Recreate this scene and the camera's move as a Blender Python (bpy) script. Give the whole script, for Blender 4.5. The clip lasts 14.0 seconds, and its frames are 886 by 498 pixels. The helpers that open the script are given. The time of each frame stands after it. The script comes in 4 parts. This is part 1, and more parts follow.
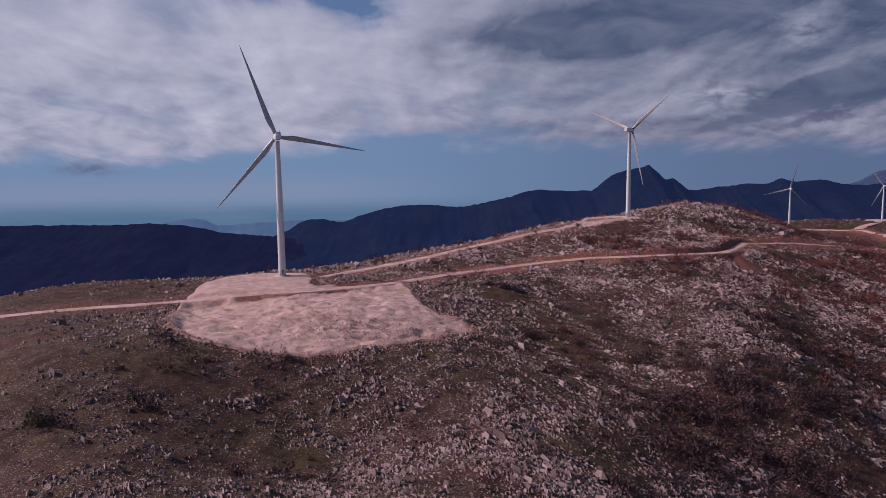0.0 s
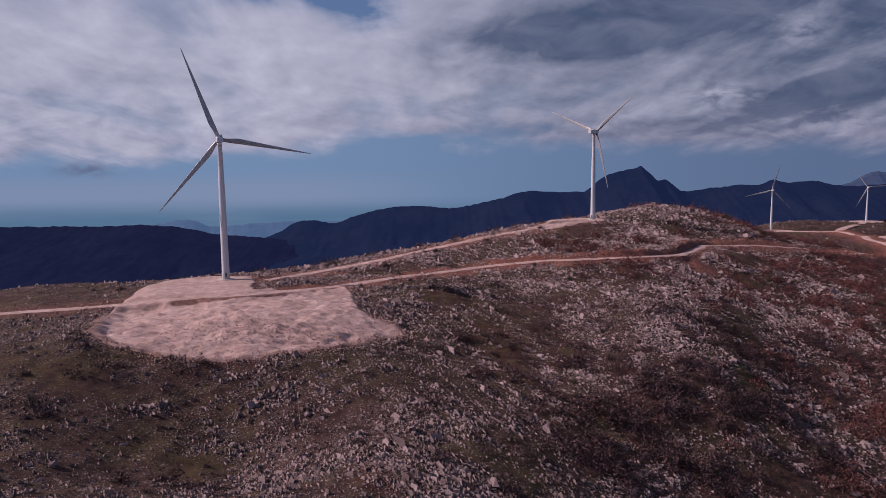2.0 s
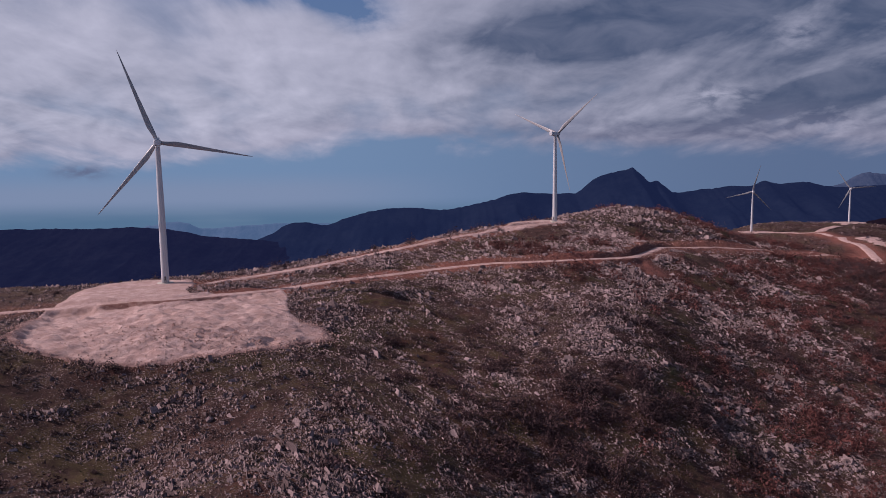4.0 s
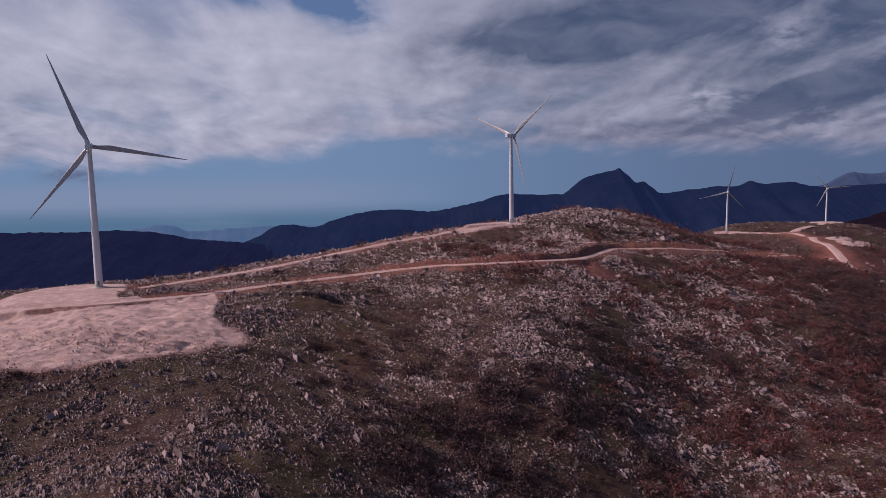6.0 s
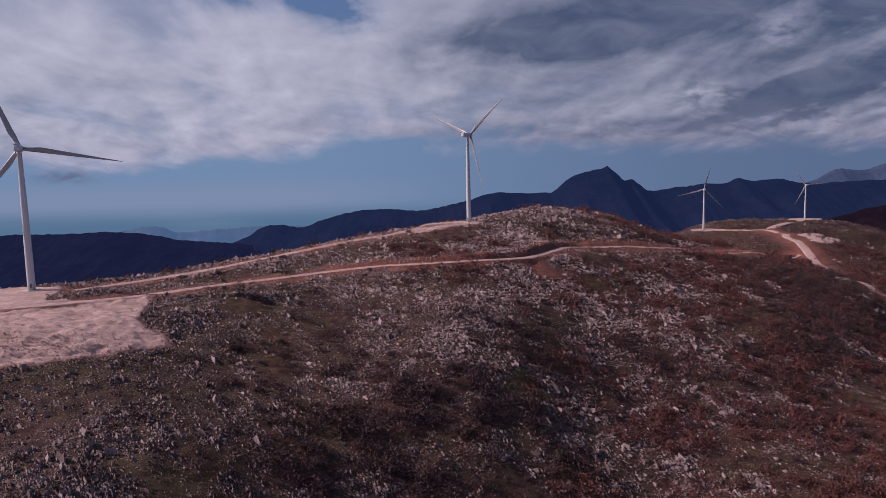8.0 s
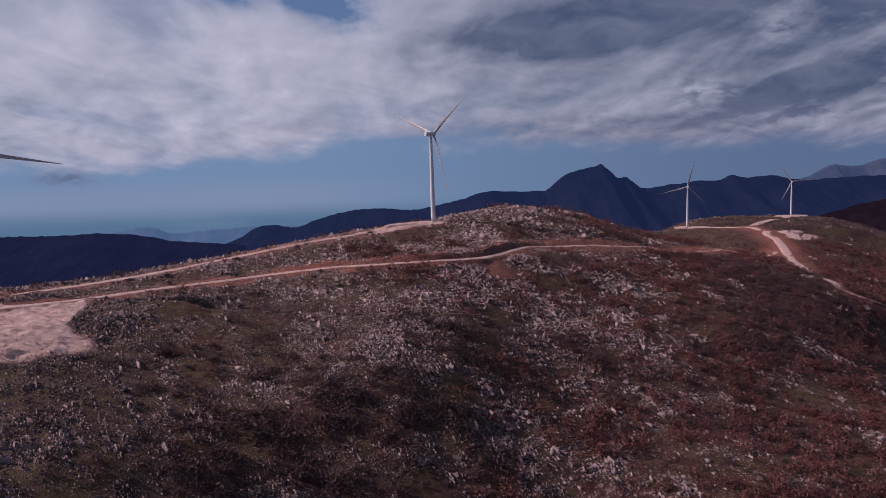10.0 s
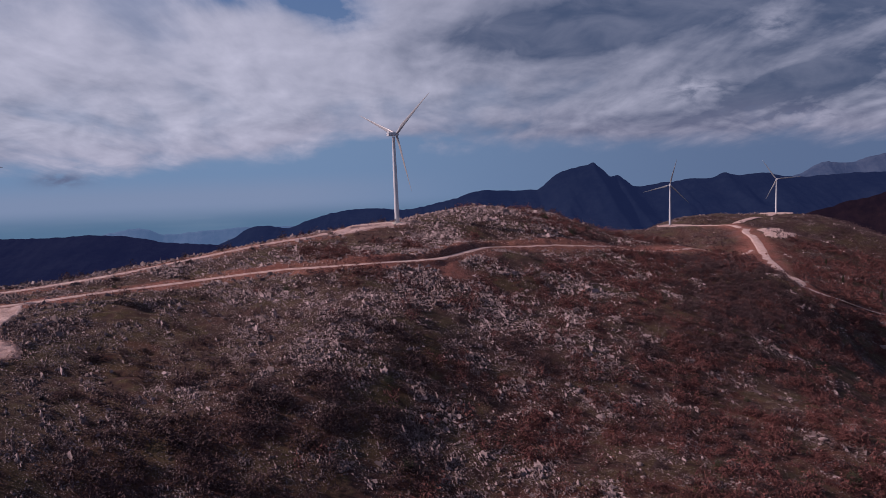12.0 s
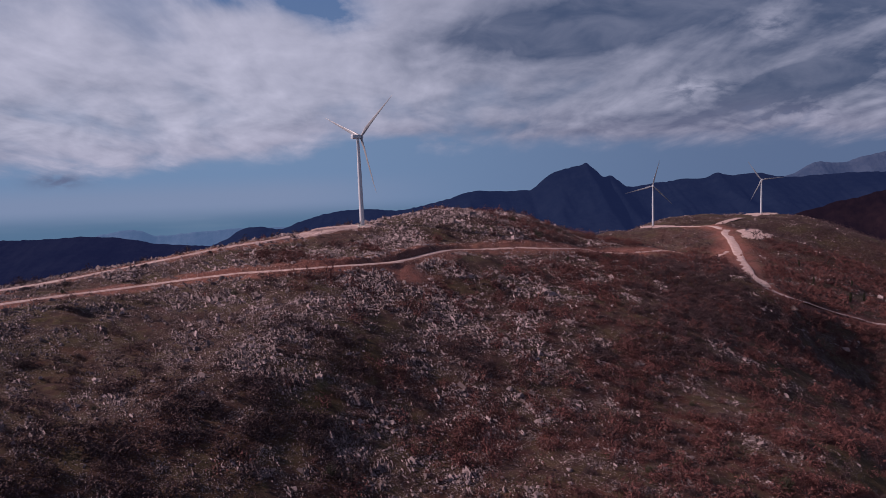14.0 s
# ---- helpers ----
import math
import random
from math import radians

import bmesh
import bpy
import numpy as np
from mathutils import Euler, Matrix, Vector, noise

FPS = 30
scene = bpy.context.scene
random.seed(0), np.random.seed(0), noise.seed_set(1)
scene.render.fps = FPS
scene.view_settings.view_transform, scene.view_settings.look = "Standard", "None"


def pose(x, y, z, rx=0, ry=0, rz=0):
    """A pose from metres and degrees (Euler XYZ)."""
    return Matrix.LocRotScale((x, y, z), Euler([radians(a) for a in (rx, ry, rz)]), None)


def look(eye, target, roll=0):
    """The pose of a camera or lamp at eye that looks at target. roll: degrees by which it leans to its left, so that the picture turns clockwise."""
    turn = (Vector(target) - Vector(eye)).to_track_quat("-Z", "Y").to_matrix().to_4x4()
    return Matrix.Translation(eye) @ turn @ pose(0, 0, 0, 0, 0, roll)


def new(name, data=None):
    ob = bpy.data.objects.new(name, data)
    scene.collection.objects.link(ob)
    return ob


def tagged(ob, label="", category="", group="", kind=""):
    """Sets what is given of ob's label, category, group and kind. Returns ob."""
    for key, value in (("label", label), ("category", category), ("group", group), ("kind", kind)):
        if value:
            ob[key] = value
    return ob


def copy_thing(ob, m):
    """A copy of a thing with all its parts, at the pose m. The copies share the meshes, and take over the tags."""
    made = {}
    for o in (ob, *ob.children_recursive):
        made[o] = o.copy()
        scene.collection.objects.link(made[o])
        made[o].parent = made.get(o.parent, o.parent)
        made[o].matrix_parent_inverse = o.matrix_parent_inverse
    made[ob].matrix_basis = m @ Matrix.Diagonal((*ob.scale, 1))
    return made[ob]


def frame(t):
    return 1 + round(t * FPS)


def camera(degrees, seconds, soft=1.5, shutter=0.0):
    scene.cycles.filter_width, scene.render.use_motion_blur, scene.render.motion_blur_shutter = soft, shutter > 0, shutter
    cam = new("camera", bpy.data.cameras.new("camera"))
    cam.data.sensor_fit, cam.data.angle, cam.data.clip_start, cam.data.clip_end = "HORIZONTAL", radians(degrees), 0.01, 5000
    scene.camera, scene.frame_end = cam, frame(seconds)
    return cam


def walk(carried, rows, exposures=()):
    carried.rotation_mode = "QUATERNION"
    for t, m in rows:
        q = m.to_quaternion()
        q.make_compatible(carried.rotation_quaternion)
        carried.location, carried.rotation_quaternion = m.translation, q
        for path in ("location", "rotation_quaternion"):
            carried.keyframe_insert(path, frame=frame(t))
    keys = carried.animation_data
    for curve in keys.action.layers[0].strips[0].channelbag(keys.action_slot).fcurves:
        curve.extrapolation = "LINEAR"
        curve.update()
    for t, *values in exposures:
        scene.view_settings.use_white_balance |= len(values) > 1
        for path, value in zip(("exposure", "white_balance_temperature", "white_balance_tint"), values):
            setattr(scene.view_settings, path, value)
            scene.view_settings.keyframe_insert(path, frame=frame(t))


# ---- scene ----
cam = camera(59.5, 14.0, soft=0.7)
METRES, EYE, TILT, LEAN, TURN = 225.0, 75.0, 0.0, -0.5, 0.0
ROWS = [
    (0.0, 0.0, 0.0, 0.0, -0.15, -7.51, 1.16),
    (0.5, 0.0333, 0.0017, -0.0003, -0.18, -7.5, 1.12),
    (1.0, 0.0669, 0.0039, -0.0001, -0.22, -7.49, 1.1),
    (1.5, 0.1015, 0.006, 0.0003, -0.28, -7.45, 1.16),
    (2.0, 0.1367, 0.0085, 0.0016, -0.33, -7.44, 1.16),
    (2.5, 0.1721, 0.0103, 0.0016, -0.4, -7.42, 1.14),
    (3.0, 0.2086, 0.0114, 0.0017, -0.44, -7.39, 1.17),
    (5.5, 0.3933, 0.0155, -0.0002, -0.9, -7.24, 1.42),
    (6.0, 0.4304, 0.0149, 0.0002, -1.1, -7.23, 1.48),
    (6.5, 0.4691, 0.014, 0.0006, -1.24, -7.27, 1.6),
    (7.0, 0.5073, 0.014, -0.0005, -1.39, -7.29, 1.67),
    (7.5, 0.545, 0.015, -0.0016, -1.5, -7.31, 1.74),
    (8.0, 0.5832, 0.0166, -0.0029, -1.54, -7.31, 1.85),
    (10.5, 0.7606, 0.0364, -0.0055, -1.69, -7.42, 2.37),
    (11.0, 0.7951, 0.0412, -0.0061, -1.75, -7.43, 2.48),
    (11.5, 0.8297, 0.0459, -0.0067, -1.81, -7.45, 2.56),
    (12.0, 0.8639, 0.0495, -0.008, -1.85, -7.46, 2.63),
    (12.5, 0.8983, 0.0523, -0.0076, -1.88, -7.48, 2.71),
    (13.0, 0.9321, 0.0536, -0.0071, -1.92, -7.48, 2.71),
    (13.5, 0.9649, 0.0538, -0.0063, -1.95, -7.47, 2.72),
    (14.0, 0.9972, 0.0526, -0.0059, -2.01, -7.44, 2.73),
]
walk(cam, [(t, pose(0, 0, EYE, TILT, LEAN, TURN) @ pose(METRES * x, METRES * y, METRES * z, 90 + pitch, roll, yaw)) for t, x, y, z, yaw, pitch, roll in ROWS],
     [(0.0, 0.0, 6500, 20.0), (14.0, 0.0, 6500, 20.0)])

# ---------------------------------------------------------------- world and sun
SUN_AZ, SUN_EL = -85.0, 33.0      # degrees clockwise from +y, and above the horizon
SUN_DIR = Vector((math.sin(radians(SUN_AZ)) * math.cos(radians(SUN_EL)), math.cos(radians(SUN_AZ)) * math.cos(radians(SUN_EL)), math.sin(radians(SUN_EL))))

sun = new("sun", bpy.data.lights.new("sun", "SUN"))
sun.data.energy, sun.data.angle, sun.data.color = 4.8, radians(0.7), (1.0, 0.815, 0.755)
sun.matrix_world = look((0, 0, 0), -SUN_DIR)


class Nodes:
    """Short hand for a node tree."""

    def __init__(self, tree):
        self.tree = tree
        tree.nodes.clear()

    def add(self, kind, ins=(), **settings):
        n = self.tree.nodes.new(kind)
        for k, v in settings.items():
            setattr(n, k, v)
        for k, v in dict(ins).items():
            if isinstance(v, bpy.types.NodeSocket):
                self.tree.links.new(v, n.inputs[k])
            else:
                n.inputs[k].default_value = v
        return n

    def math(self, op, a, b=0.0, c=0.0, clamp=False):
        return self.add("ShaderNodeMath", {0: a, 1: b, 2: c}, operation=op, use_clamp=clamp).outputs[0]

    def mix(self, f, a, b, blend="MIX"):
        return self.add("ShaderNodeMix", {0: f, 6: a, 7: b}, data_type="RGBA", blend_type=blend).outputs[2]

    def noise(self, vec, scale, detail=4.0, rough=0.55, distortion=0.0):
        return self.add("ShaderNodeTexNoise", {"Vector": vec, "Scale": scale, "Detail": detail, "Roughness": rough, "Distortion": distortion}).outputs[0]

    def ramp(self, f, lo, hi, a=0.0, b=1.0):
        return self.add("ShaderNodeMapRange", {0: f, 1: lo, 2: hi, 3: a, 4: b}, interpolation_type="SMOOTHSTEP").outputs[0]


def build_world():
    world = bpy.data.worlds.new("sky")
    scene.world = world
    world.use_nodes = True
    n = Nodes(world.node_tree)
    vec = n.add("ShaderNodeTexCoord").outputs["Generated"]
    xyz = n.add("ShaderNodeSeparateXYZ", {0: vec}).outputs
    ahead = n.math("MAXIMUM", n.math("ABSOLUTE", xyz[1]), 0.3)
    u, v = n.math("DIVIDE", xyz[0], ahead), n.math("DIVIDE", xyz[2], ahead)

    def blob(cu, cv, ru, rv, lean=0.0):
        du, dv = n.math("SUBTRACT", u, cu), n.math("SUBTRACT", v, cv)
        dv = n.math("SUBTRACT", dv, n.math("MULTIPLY", du, lean))
        q = n.math("ADD", n.math("POWER", n.math("ABSOLUTE", n.math("DIVIDE", du, ru)), 2.0), n.math("POWER", n.math("ABSOLUTE", n.math("DIVIDE", dv, rv)), 2.0))
        return n.math("EXPONENT", n.math("MULTIPLY", q, -1.0))

    sky = n.add("ShaderNodeTexSky", sky_type="NISHITA", sun_disc=False, sun_elevation=radians(SUN_EL), sun_rotation=radians(SUN_AZ), altitude=600.0, dust_density=2.0)
    clear = n.mix(1.0, sky.outputs[0], (0.07, 0.07, 0.07, 1), "MULTIPLY")
    clear = n.mix(0.75, clear, (0.068, 0.145, 0.315, 1))
    clear = n.mix(n.ramp(xyz[2], 0.30, 0.85), clear, (0.022, 0.050, 0.135, 1))
    # the sea, hazy to its far edge, teal nearer in, under a pale veil of air
    streak = n.noise(n.add("ShaderNodeCombineXYZ", {0: u, 1: n.math("MULTIPLY", v, 9.0), 2: 4.2}).outputs[0], 4.0, 3.0)
    side = n.ramp(u, -0.25, 0.55)
    air = n.mix(side, (0.152, 0.256, 0.405, 1), (0.098, 0.155, 0.265, 1))
    base = n.mix(n.ramp(v, 0.16, 0.03), clear, air)
    veil = n.math("MULTIPLY", n.ramp(v, -0.020, -0.052), n.ramp(u, 0.1, -0.2))
    base = n.mix(n.math("MULTIPLY", veil, 0.6), base, (0.215, 0.272, 0.390, 1))
    sea = n.mix(n.ramp(streak, 0.4, 0.7), (0.085, 0.170, 0.275, 1), (0.115, 0.20, 0.305, 1))
    base = n.mix(n.ramp(v, -0.058, -0.088), base, sea)
    # a sheet of cloud overhead: the pattern draws together towards the horizon
    q = n.math("DIVIDE", 1.0, n.math("MAXIMUM", n.math("ADD", v, 0.22), 0.08))

    def sheet(du, dq, seed):
        return n.add("ShaderNodeCombineXYZ", {0: n.math("ADD", n.math("MULTIPLY", u, q), du), 1: n.math("ADD", n.math("MULTIPLY", q, 0.46), dq), 2: seed}).outputs[0]

    rolls = n.noise(sheet(0.0, 0.0, 0.0), 1.3, 3.0, 0.5, 0.25)
    puffs = n.noise(sheet(0.0, 0.0, 3.1), 2.6, 8.0, 0.53, 0.3)
    puffs_sunward = n.noise(sheet(-0.05, -0.07, 3.1), 2.6, 8.0, 0.53, 0.3)
    relief = n.math("SUBTRACT", puffs, puffs_sunward)
    flat = n.add("ShaderNodeCombineXYZ", {0: u, 1: n.math("MULTIPLY", v, 2.4), 2: 0.37}).outputs[0]
    fine = n.noise(flat, 26.0, 6.0, 0.6, 0.3)
    heap = n.noise(flat, 11.0, 7.0, 0.55, 0.4)
    heap_sunward = n.noise(n.add("ShaderNodeVectorMath", {0: flat, 1: (-0.010, 0.016, 0.0)}).outputs[0], 11.0, 7.0, 0.55, 0.4)
    swell_light = n.math("SUBTRACT", heap, heap_sunward)
    body = n.math("ADD", n.math("MULTIPLY", rolls, 0.45), n.math("MULTIPLY", puffs, 0.55))
    # cover: closed overhead, ragged along its far lower edge, one blue hole
    rag = n.math("ADD", n.math("MULTIPLY", n.math("SUBTRACT", puffs, 0.5), 0.045), n.math("MULTIPLY", n.math("SUBTRACT", heap, 0.5), 0.035))
    low_left, notch = n.math("MULTIPLY", n.ramp(u, -0.12, -0.40), 0.012), n.math("MULTIPLY", blob(-0.055, 0.0, 0.075, 0.05), 0.022)
    over = n.math("SUBTRACT", n.math("ADD", n.math("ADD", v, rag), low_left), notch)
    cover = n.math("MULTIPLY", n.ramp(over, -0.014, 0.016), n.ramp(body, 0.34, 0.52, 0.62, 1.0))
    gap = n.math("ADD", blob(-0.098, 0.176, 0.046, 0.026, -0.35), n.math("MULTIPLY", blob(-0.19, 0.190, 0.085, 0.013, -0.05), 0.75))
    cover = n.math("SUBTRACT", cover, n.math("MULTIPLY", gap, n.ramp(puffs, 0.66, 0.44, 0.25, 1.9)), clamp=True)
    thin = n.math("ADD", blob(-0.43, 0.105, 0.055, 0.022), n.math("ADD", n.math("MULTIPLY", blob(-0.53, 0.055, 0.07, 0.022), 0.9), n.math("MULTIPLY", blob(0.10, 0.022, 0.14, 0.012, 0.06), 1.1)))
    cover = n.math("SUBTRACT", cover, n.math("MULTIPLY", n.math("MULTIPLY", thin, 0.55), n.ramp(body, 0.62, 0.42)), clamp=True)
    cover = n.math("MULTIPLY", cover, n.ramp(xyz[2], 0.28, 0.70, 1.0, 0.28))
    # tone: sunlit on the side of the sun, two heavy dark rolls away from it
    dark = n.math("ADD", blob(0.15, 0.135, 0.175, 0.034, 0.06), n.math("MULTIPLY", blob(0.33, 0.165, 0.16, 0.026, 0.10), 0.75))
    dark = n.math("ADD", dark, n.math("MULTIPLY", blob(0.53, 0.070, 0.12, 0.024, 0.14), 1.0))
    dark = n.math("ADD", dark, n.math("MULTIPLY", blob(0.52, 0.125, 0.13, 0.04, 0.1), 0.45))
    dark = n.math("ADD", dark, n.math("MULTIPLY", blob(0.36, 0.018, 0.20, 0.022), 0.35))
    dark = n.math("ADD", dark, n.math("MULTIPLY", blob(0.60, 0.175, 0.14, 0.03), 0.6))
    dark = n.math("ADD", dark, n.math("MULTIPLY", thin, 0.30))
    dark = n.math("MULTIPLY", dark, n.ramp(n.math("ADD", n.math("MULTIPLY", puffs, 0.6), n.math("MULTIPLY", heap, 0.4)), 0.66, 0.40, 0.50, 1.12))
    cover = n.math("ADD", cover, n.math("MULTIPLY", dark, n.ramp(over, -0.01, 0.05, 0.0, 0.9)), clamp=True)
    tone = n.math("ADD", n.ramp(u, -0.30, 0.42, 0.78, 0.35), n.math("MULTIPLY", n.math("SUBTRACT", body, 0.5), 0.75))
    tone = n.math("ADD", tone, n.math("MULTIPLY", relief, 0.70))
    tone = n.math("ADD", tone, n.math("MULTIPLY", swell_light, n.ramp(v, 0.12, 0.02, 0.35, 1.0)))
    tone = n.math("ADD", tone, n.math("MULTIPLY", blob(-0.06, 0.11, 0.14, 0.045), 0.12))
    lit = n.math("MULTIPLY", n.math("ADD", blob(0.36, 0.062, 0.05, 0.018), n.math("ADD", blob(0.50, 0.026, 0.07, 0.016), n.math("MULTIPLY", blob(0.46, 0.142, 0.03, 0.022), 0.9))), n.ramp(fine, 0.38, 0.62))
    tone = n.math("ADD", tone, n.math("MULTIPLY", lit, 0.34))
    tone = n.math("SUBTRACT", tone, n.math("MULTIPLY", dark, 0.56))
    tone = n.math("MAXIMUM", tone, n.math("ADD", 0.03, n.math("MULTIPLY", n.ramp(heap, 0.3, 0.75), 0.18)), clamp=True)
    cloud = n.mix(tone, (0.042, 0.070, 0.135, 1), (0.500, 0.525, 0.635, 1))
    cloud = n.mix(n.math("MULTIPLY", n.ramp(over, 0.06, 0.0), 0.30), cloud, (0.300, 0.290, 0.390, 1))
    small = n.math("MULTIPLY", blob(-0.452, -0.022, 0.034, 0.009), n.ramp(fine, 0.35, 0.6, 0.15, 1.0))
    base = n.mix(n.math("MULTIPLY", small, 0.75), base, (0.105, 0.120, 0.20, 1))
    out = n.mix(n.math("MULTIPLY", cover, 0.93), base, cloud)
    bg = n.add("ShaderNodeBackground", {0: out, 1: 1.0})
    n.tree.links.new(bg.outputs[0], n.add("ShaderNodeOutputWorld").inputs[0])


build_world()

# ---------------------------------------------------------------- materials


def material(name, rough=0.9, metal=0.0):
    m = bpy.data.materials.new(name)
    m.use_nodes = True
    n = Nodes(m.node_tree)
    b = n.add("ShaderNodeBsdfPrincipled", {"Roughness": rough, "Metallic": metal})
    n.tree.links.new(b.outputs[0], n.add("ShaderNodeOutputMaterial").inputs[0])
    return m, n, b


def link(n, a, b, key):
    n.tree.links.new(a, b.inputs[key])


def bump(n, b, height, dist, strength=1.0):
    link(n, n.add("ShaderNodeBump", {"Height": height, "Distance": dist, "Strength": strength}).outputs[0], b, "Normal")


def place(n):
    return n.add("ShaderNodeNewGeometry").outputs["Position"]


def mat_ground():
    m, n, b = material("karst_ground", 0.95)
    p = place(n)
    cov = n.add("ShaderNodeSeparateColor", {0: n.add("ShaderNodeVertexColor", layer_name="cover").outputs[0]}).outputs
    stony = n.add("ShaderNodeAttribute", attribute_name="stony").outputs["Fac"]
    broad, mid, fine = n.noise(p, 0.022, 5.0), n.noise(p, 0.16, 5.0, 0.65), n.noise(p, 1.3, 5.0, 0.7)
    soil = n.mix(n.ramp(mid, 0.35, 0.65), (0.034, 0.0180, 0.0160, 1), (0.076, 0.041, 0.036, 1))
    grass = n.mix(n.ramp(fine, 0.3, 0.7), (0.037, 0.0275, 0.012, 1), (0.080, 0.059, 0.028, 1))
    col = n.mix(n.math("MULTIPLY", n.ramp(n.math("ADD", n.math("MULTIPLY", broad, 0.5), n.math("MULTIPLY", mid, 0.5)), 0.45, 0.56), cov[1]), soil, grass)
    litter = n.mix(n.ramp(fine, 0.3, 0.7), (0.045, 0.015, 0.0125, 1), (0.110, 0.039, 0.032, 1))
    col = n.mix(n.math("MULTIPLY", cov[0], n.ramp(mid, 0.26, 0.46)), col, litter)
    tall = 0.0
    for size, weight, seed in ((1.35, 0.55, 0.0), (2.6, 0.35, 13.0)):
        q = n.add("ShaderNodeMapping", {"Vector": p, "Location": (seed, seed, 0), "Rotation": (0, 0, 0.9), "Scale": (0.75, 1.25, 1.0)}).outputs[0]
        q = n.mix(0.06, q, n.add("ShaderNodeTexNoise", {"Vector": p, "Scale": 1.2}).outputs[1], "ADD")
        cell = n.add("ShaderNodeTexVoronoi", {"Vector": q, "Scale": size, "Randomness": 1.0}, feature="F1")
        rnd = n.add("ShaderNodeSeparateColor", {0: cell.outputs["Color"]}).outputs
        want = n.math("ADD", n.math("MULTIPLY", stony, 0.85), n.math("MULTIPLY", n.math("SUBTRACT", mid, 0.52), 1.2))
        stone = n.math("MULTIPLY", n.ramp(cell.outputs["Distance"], 0.46, 0.34), n.ramp(n.math("SUBTRACT", want, rnd[0]), 0.0, 0.04))
        grey = n.mix(rnd[1], (0.078, 0.056, 0.056, 1), (0.34, 0.27, 0.265, 1))
        col = n.mix(n.math("MULTIPLY", stone, 0.92), col, grey)
        dome = n.math("MULTIPLY", stone, n.math("SUBTRACT", 1.0, cell.outputs["Distance"]))
        tall = n.math("ADD", n.math("MULTIPLY", dome, weight), tall)
    red = n.mix(n.ramp(fine, 0.3, 0.7), (0.15, 0.043, 0.034, 1), (0.33, 0.15, 0.12, 1))
    col = n.mix(n.math("MULTIPLY", cov[2], n.ramp(n.math("ADD", mid, n.math("MULTIPLY", fine, 0.4)), 0.50, 0.75, 0.45, 1.0)), col, red)
    link(n, col, b, "Base Color")
    b.inputs["Specular IOR Level"].default_value = 0.15
    bump(n, b, n.math("ADD", n.math("MULTIPLY", fine, 0.25), n.math("ADD", n.math("MULTIPLY", tall, 0.8), n.math("MULTIPLY", mid, 0.6))), 1.0)
    return m


def mat_gravel():
    m, n, b = material("crushed_limestone", 0.95)
    p = place(n)
    mid, fine, broad = n.noise(p, 0.20, 5.0, 0.65), n.noise(p, 1.7, 5.0, 0.7), n.noise(p, 0.045, 3.0)
    col = n.mix(n.ramp(mid, 0.3, 0.7), (0.36, 0.235, 0.215, 1), (0.54, 0.395, 0.37, 1))
    col = n.mix(n.math("MULTIPLY", n.ramp(broad, 0.48, 0.66), 0.30), col, (0.26, 0.16, 0.13, 1))
    col = n.mix(n.math("MULTIPLY", n.ramp(fine, 0.52, 0.72), 0.32), col, (0.18, 0.13, 0.115, 1))
    track = n.add("ShaderNodeMapping", {"Vector": p, "Rotation": (0, 0, 0.5), "Scale": (0.22, 1.0, 1.0)}).outputs[0]
    ruts = n.noise(track, 0.9, 3.0, 0.6, 0.6)
    col = n.mix(n.math("MULTIPLY", n.ramp(ruts, 0.55, 0.68), 0.22), col, (0.20, 0.125, 0.11, 1))
    earth = n.add("ShaderNodeAttribute", attribute_name="earth").outputs["Fac"]
    col = n.mix(n.math("MULTIPLY", earth, n.ramp(n.math("ADD", mid, n.math("MULTIPLY", fine, 0.3)), 0.48, 0.72, 0.25, 1.0)), col, (0.17, 0.075, 0.062, 1))
    link(n, col, b, "Base Color")
    bump(n, b, n.math("ADD", n.math("ADD", mid, n.math("MULTIPLY", ruts, 0.6)), n.math("MULTIPLY", fine, 0.6)), 0.8)
    return m


def mat_rock():
    m, n, b = material("weathered_limestone", 0.9)
    p = place(n)
    isl = n.add("ShaderNodeNewGeometry").outputs["Random Per Island"]
    tone = n.math("ADD", n.math("MULTIPLY", n.math("POWER", isl, 1.3), 0.8), n.math("MULTIPLY", n.math("SUBTRACT", n.noise(p, 0.06, 4.0), 0.40), 1.0), clamp=True)
    col = n.mix(tone, (0.085, 0.060, 0.062, 1), (0.345, 0.265, 0.275, 1))
    col = n.mix(n.ramp(n.noise(p, 2.2, 4.0, 0.65), 0.52, 0.72), col, (0.050, 0.040, 0.038, 1))
    link(n, col, b, "Base Color")
    b.inputs["Specular IOR Level"].default_value = 0.2
    bump(n, b, n.noise(p, 2.5, 3.0, 0.7), 0.3)
    return m


def mat_rubble():
    m, n, b = material("fresh_broken_limestone", 0.95)
    p = place(n)
    isl = n.add("ShaderNodeNewGeometry").outputs["Random Per Island"]
    link(n, n.mix(n.math("ADD", n.math("MULTIPLY", isl, 0.7), n.math("MULTIPLY", n.noise(p, 2.0), 0.3)), (0.22, 0.115, 0.095, 1), (0.47, 0.34, 0.31, 1)), b, "Base Color")
    return m


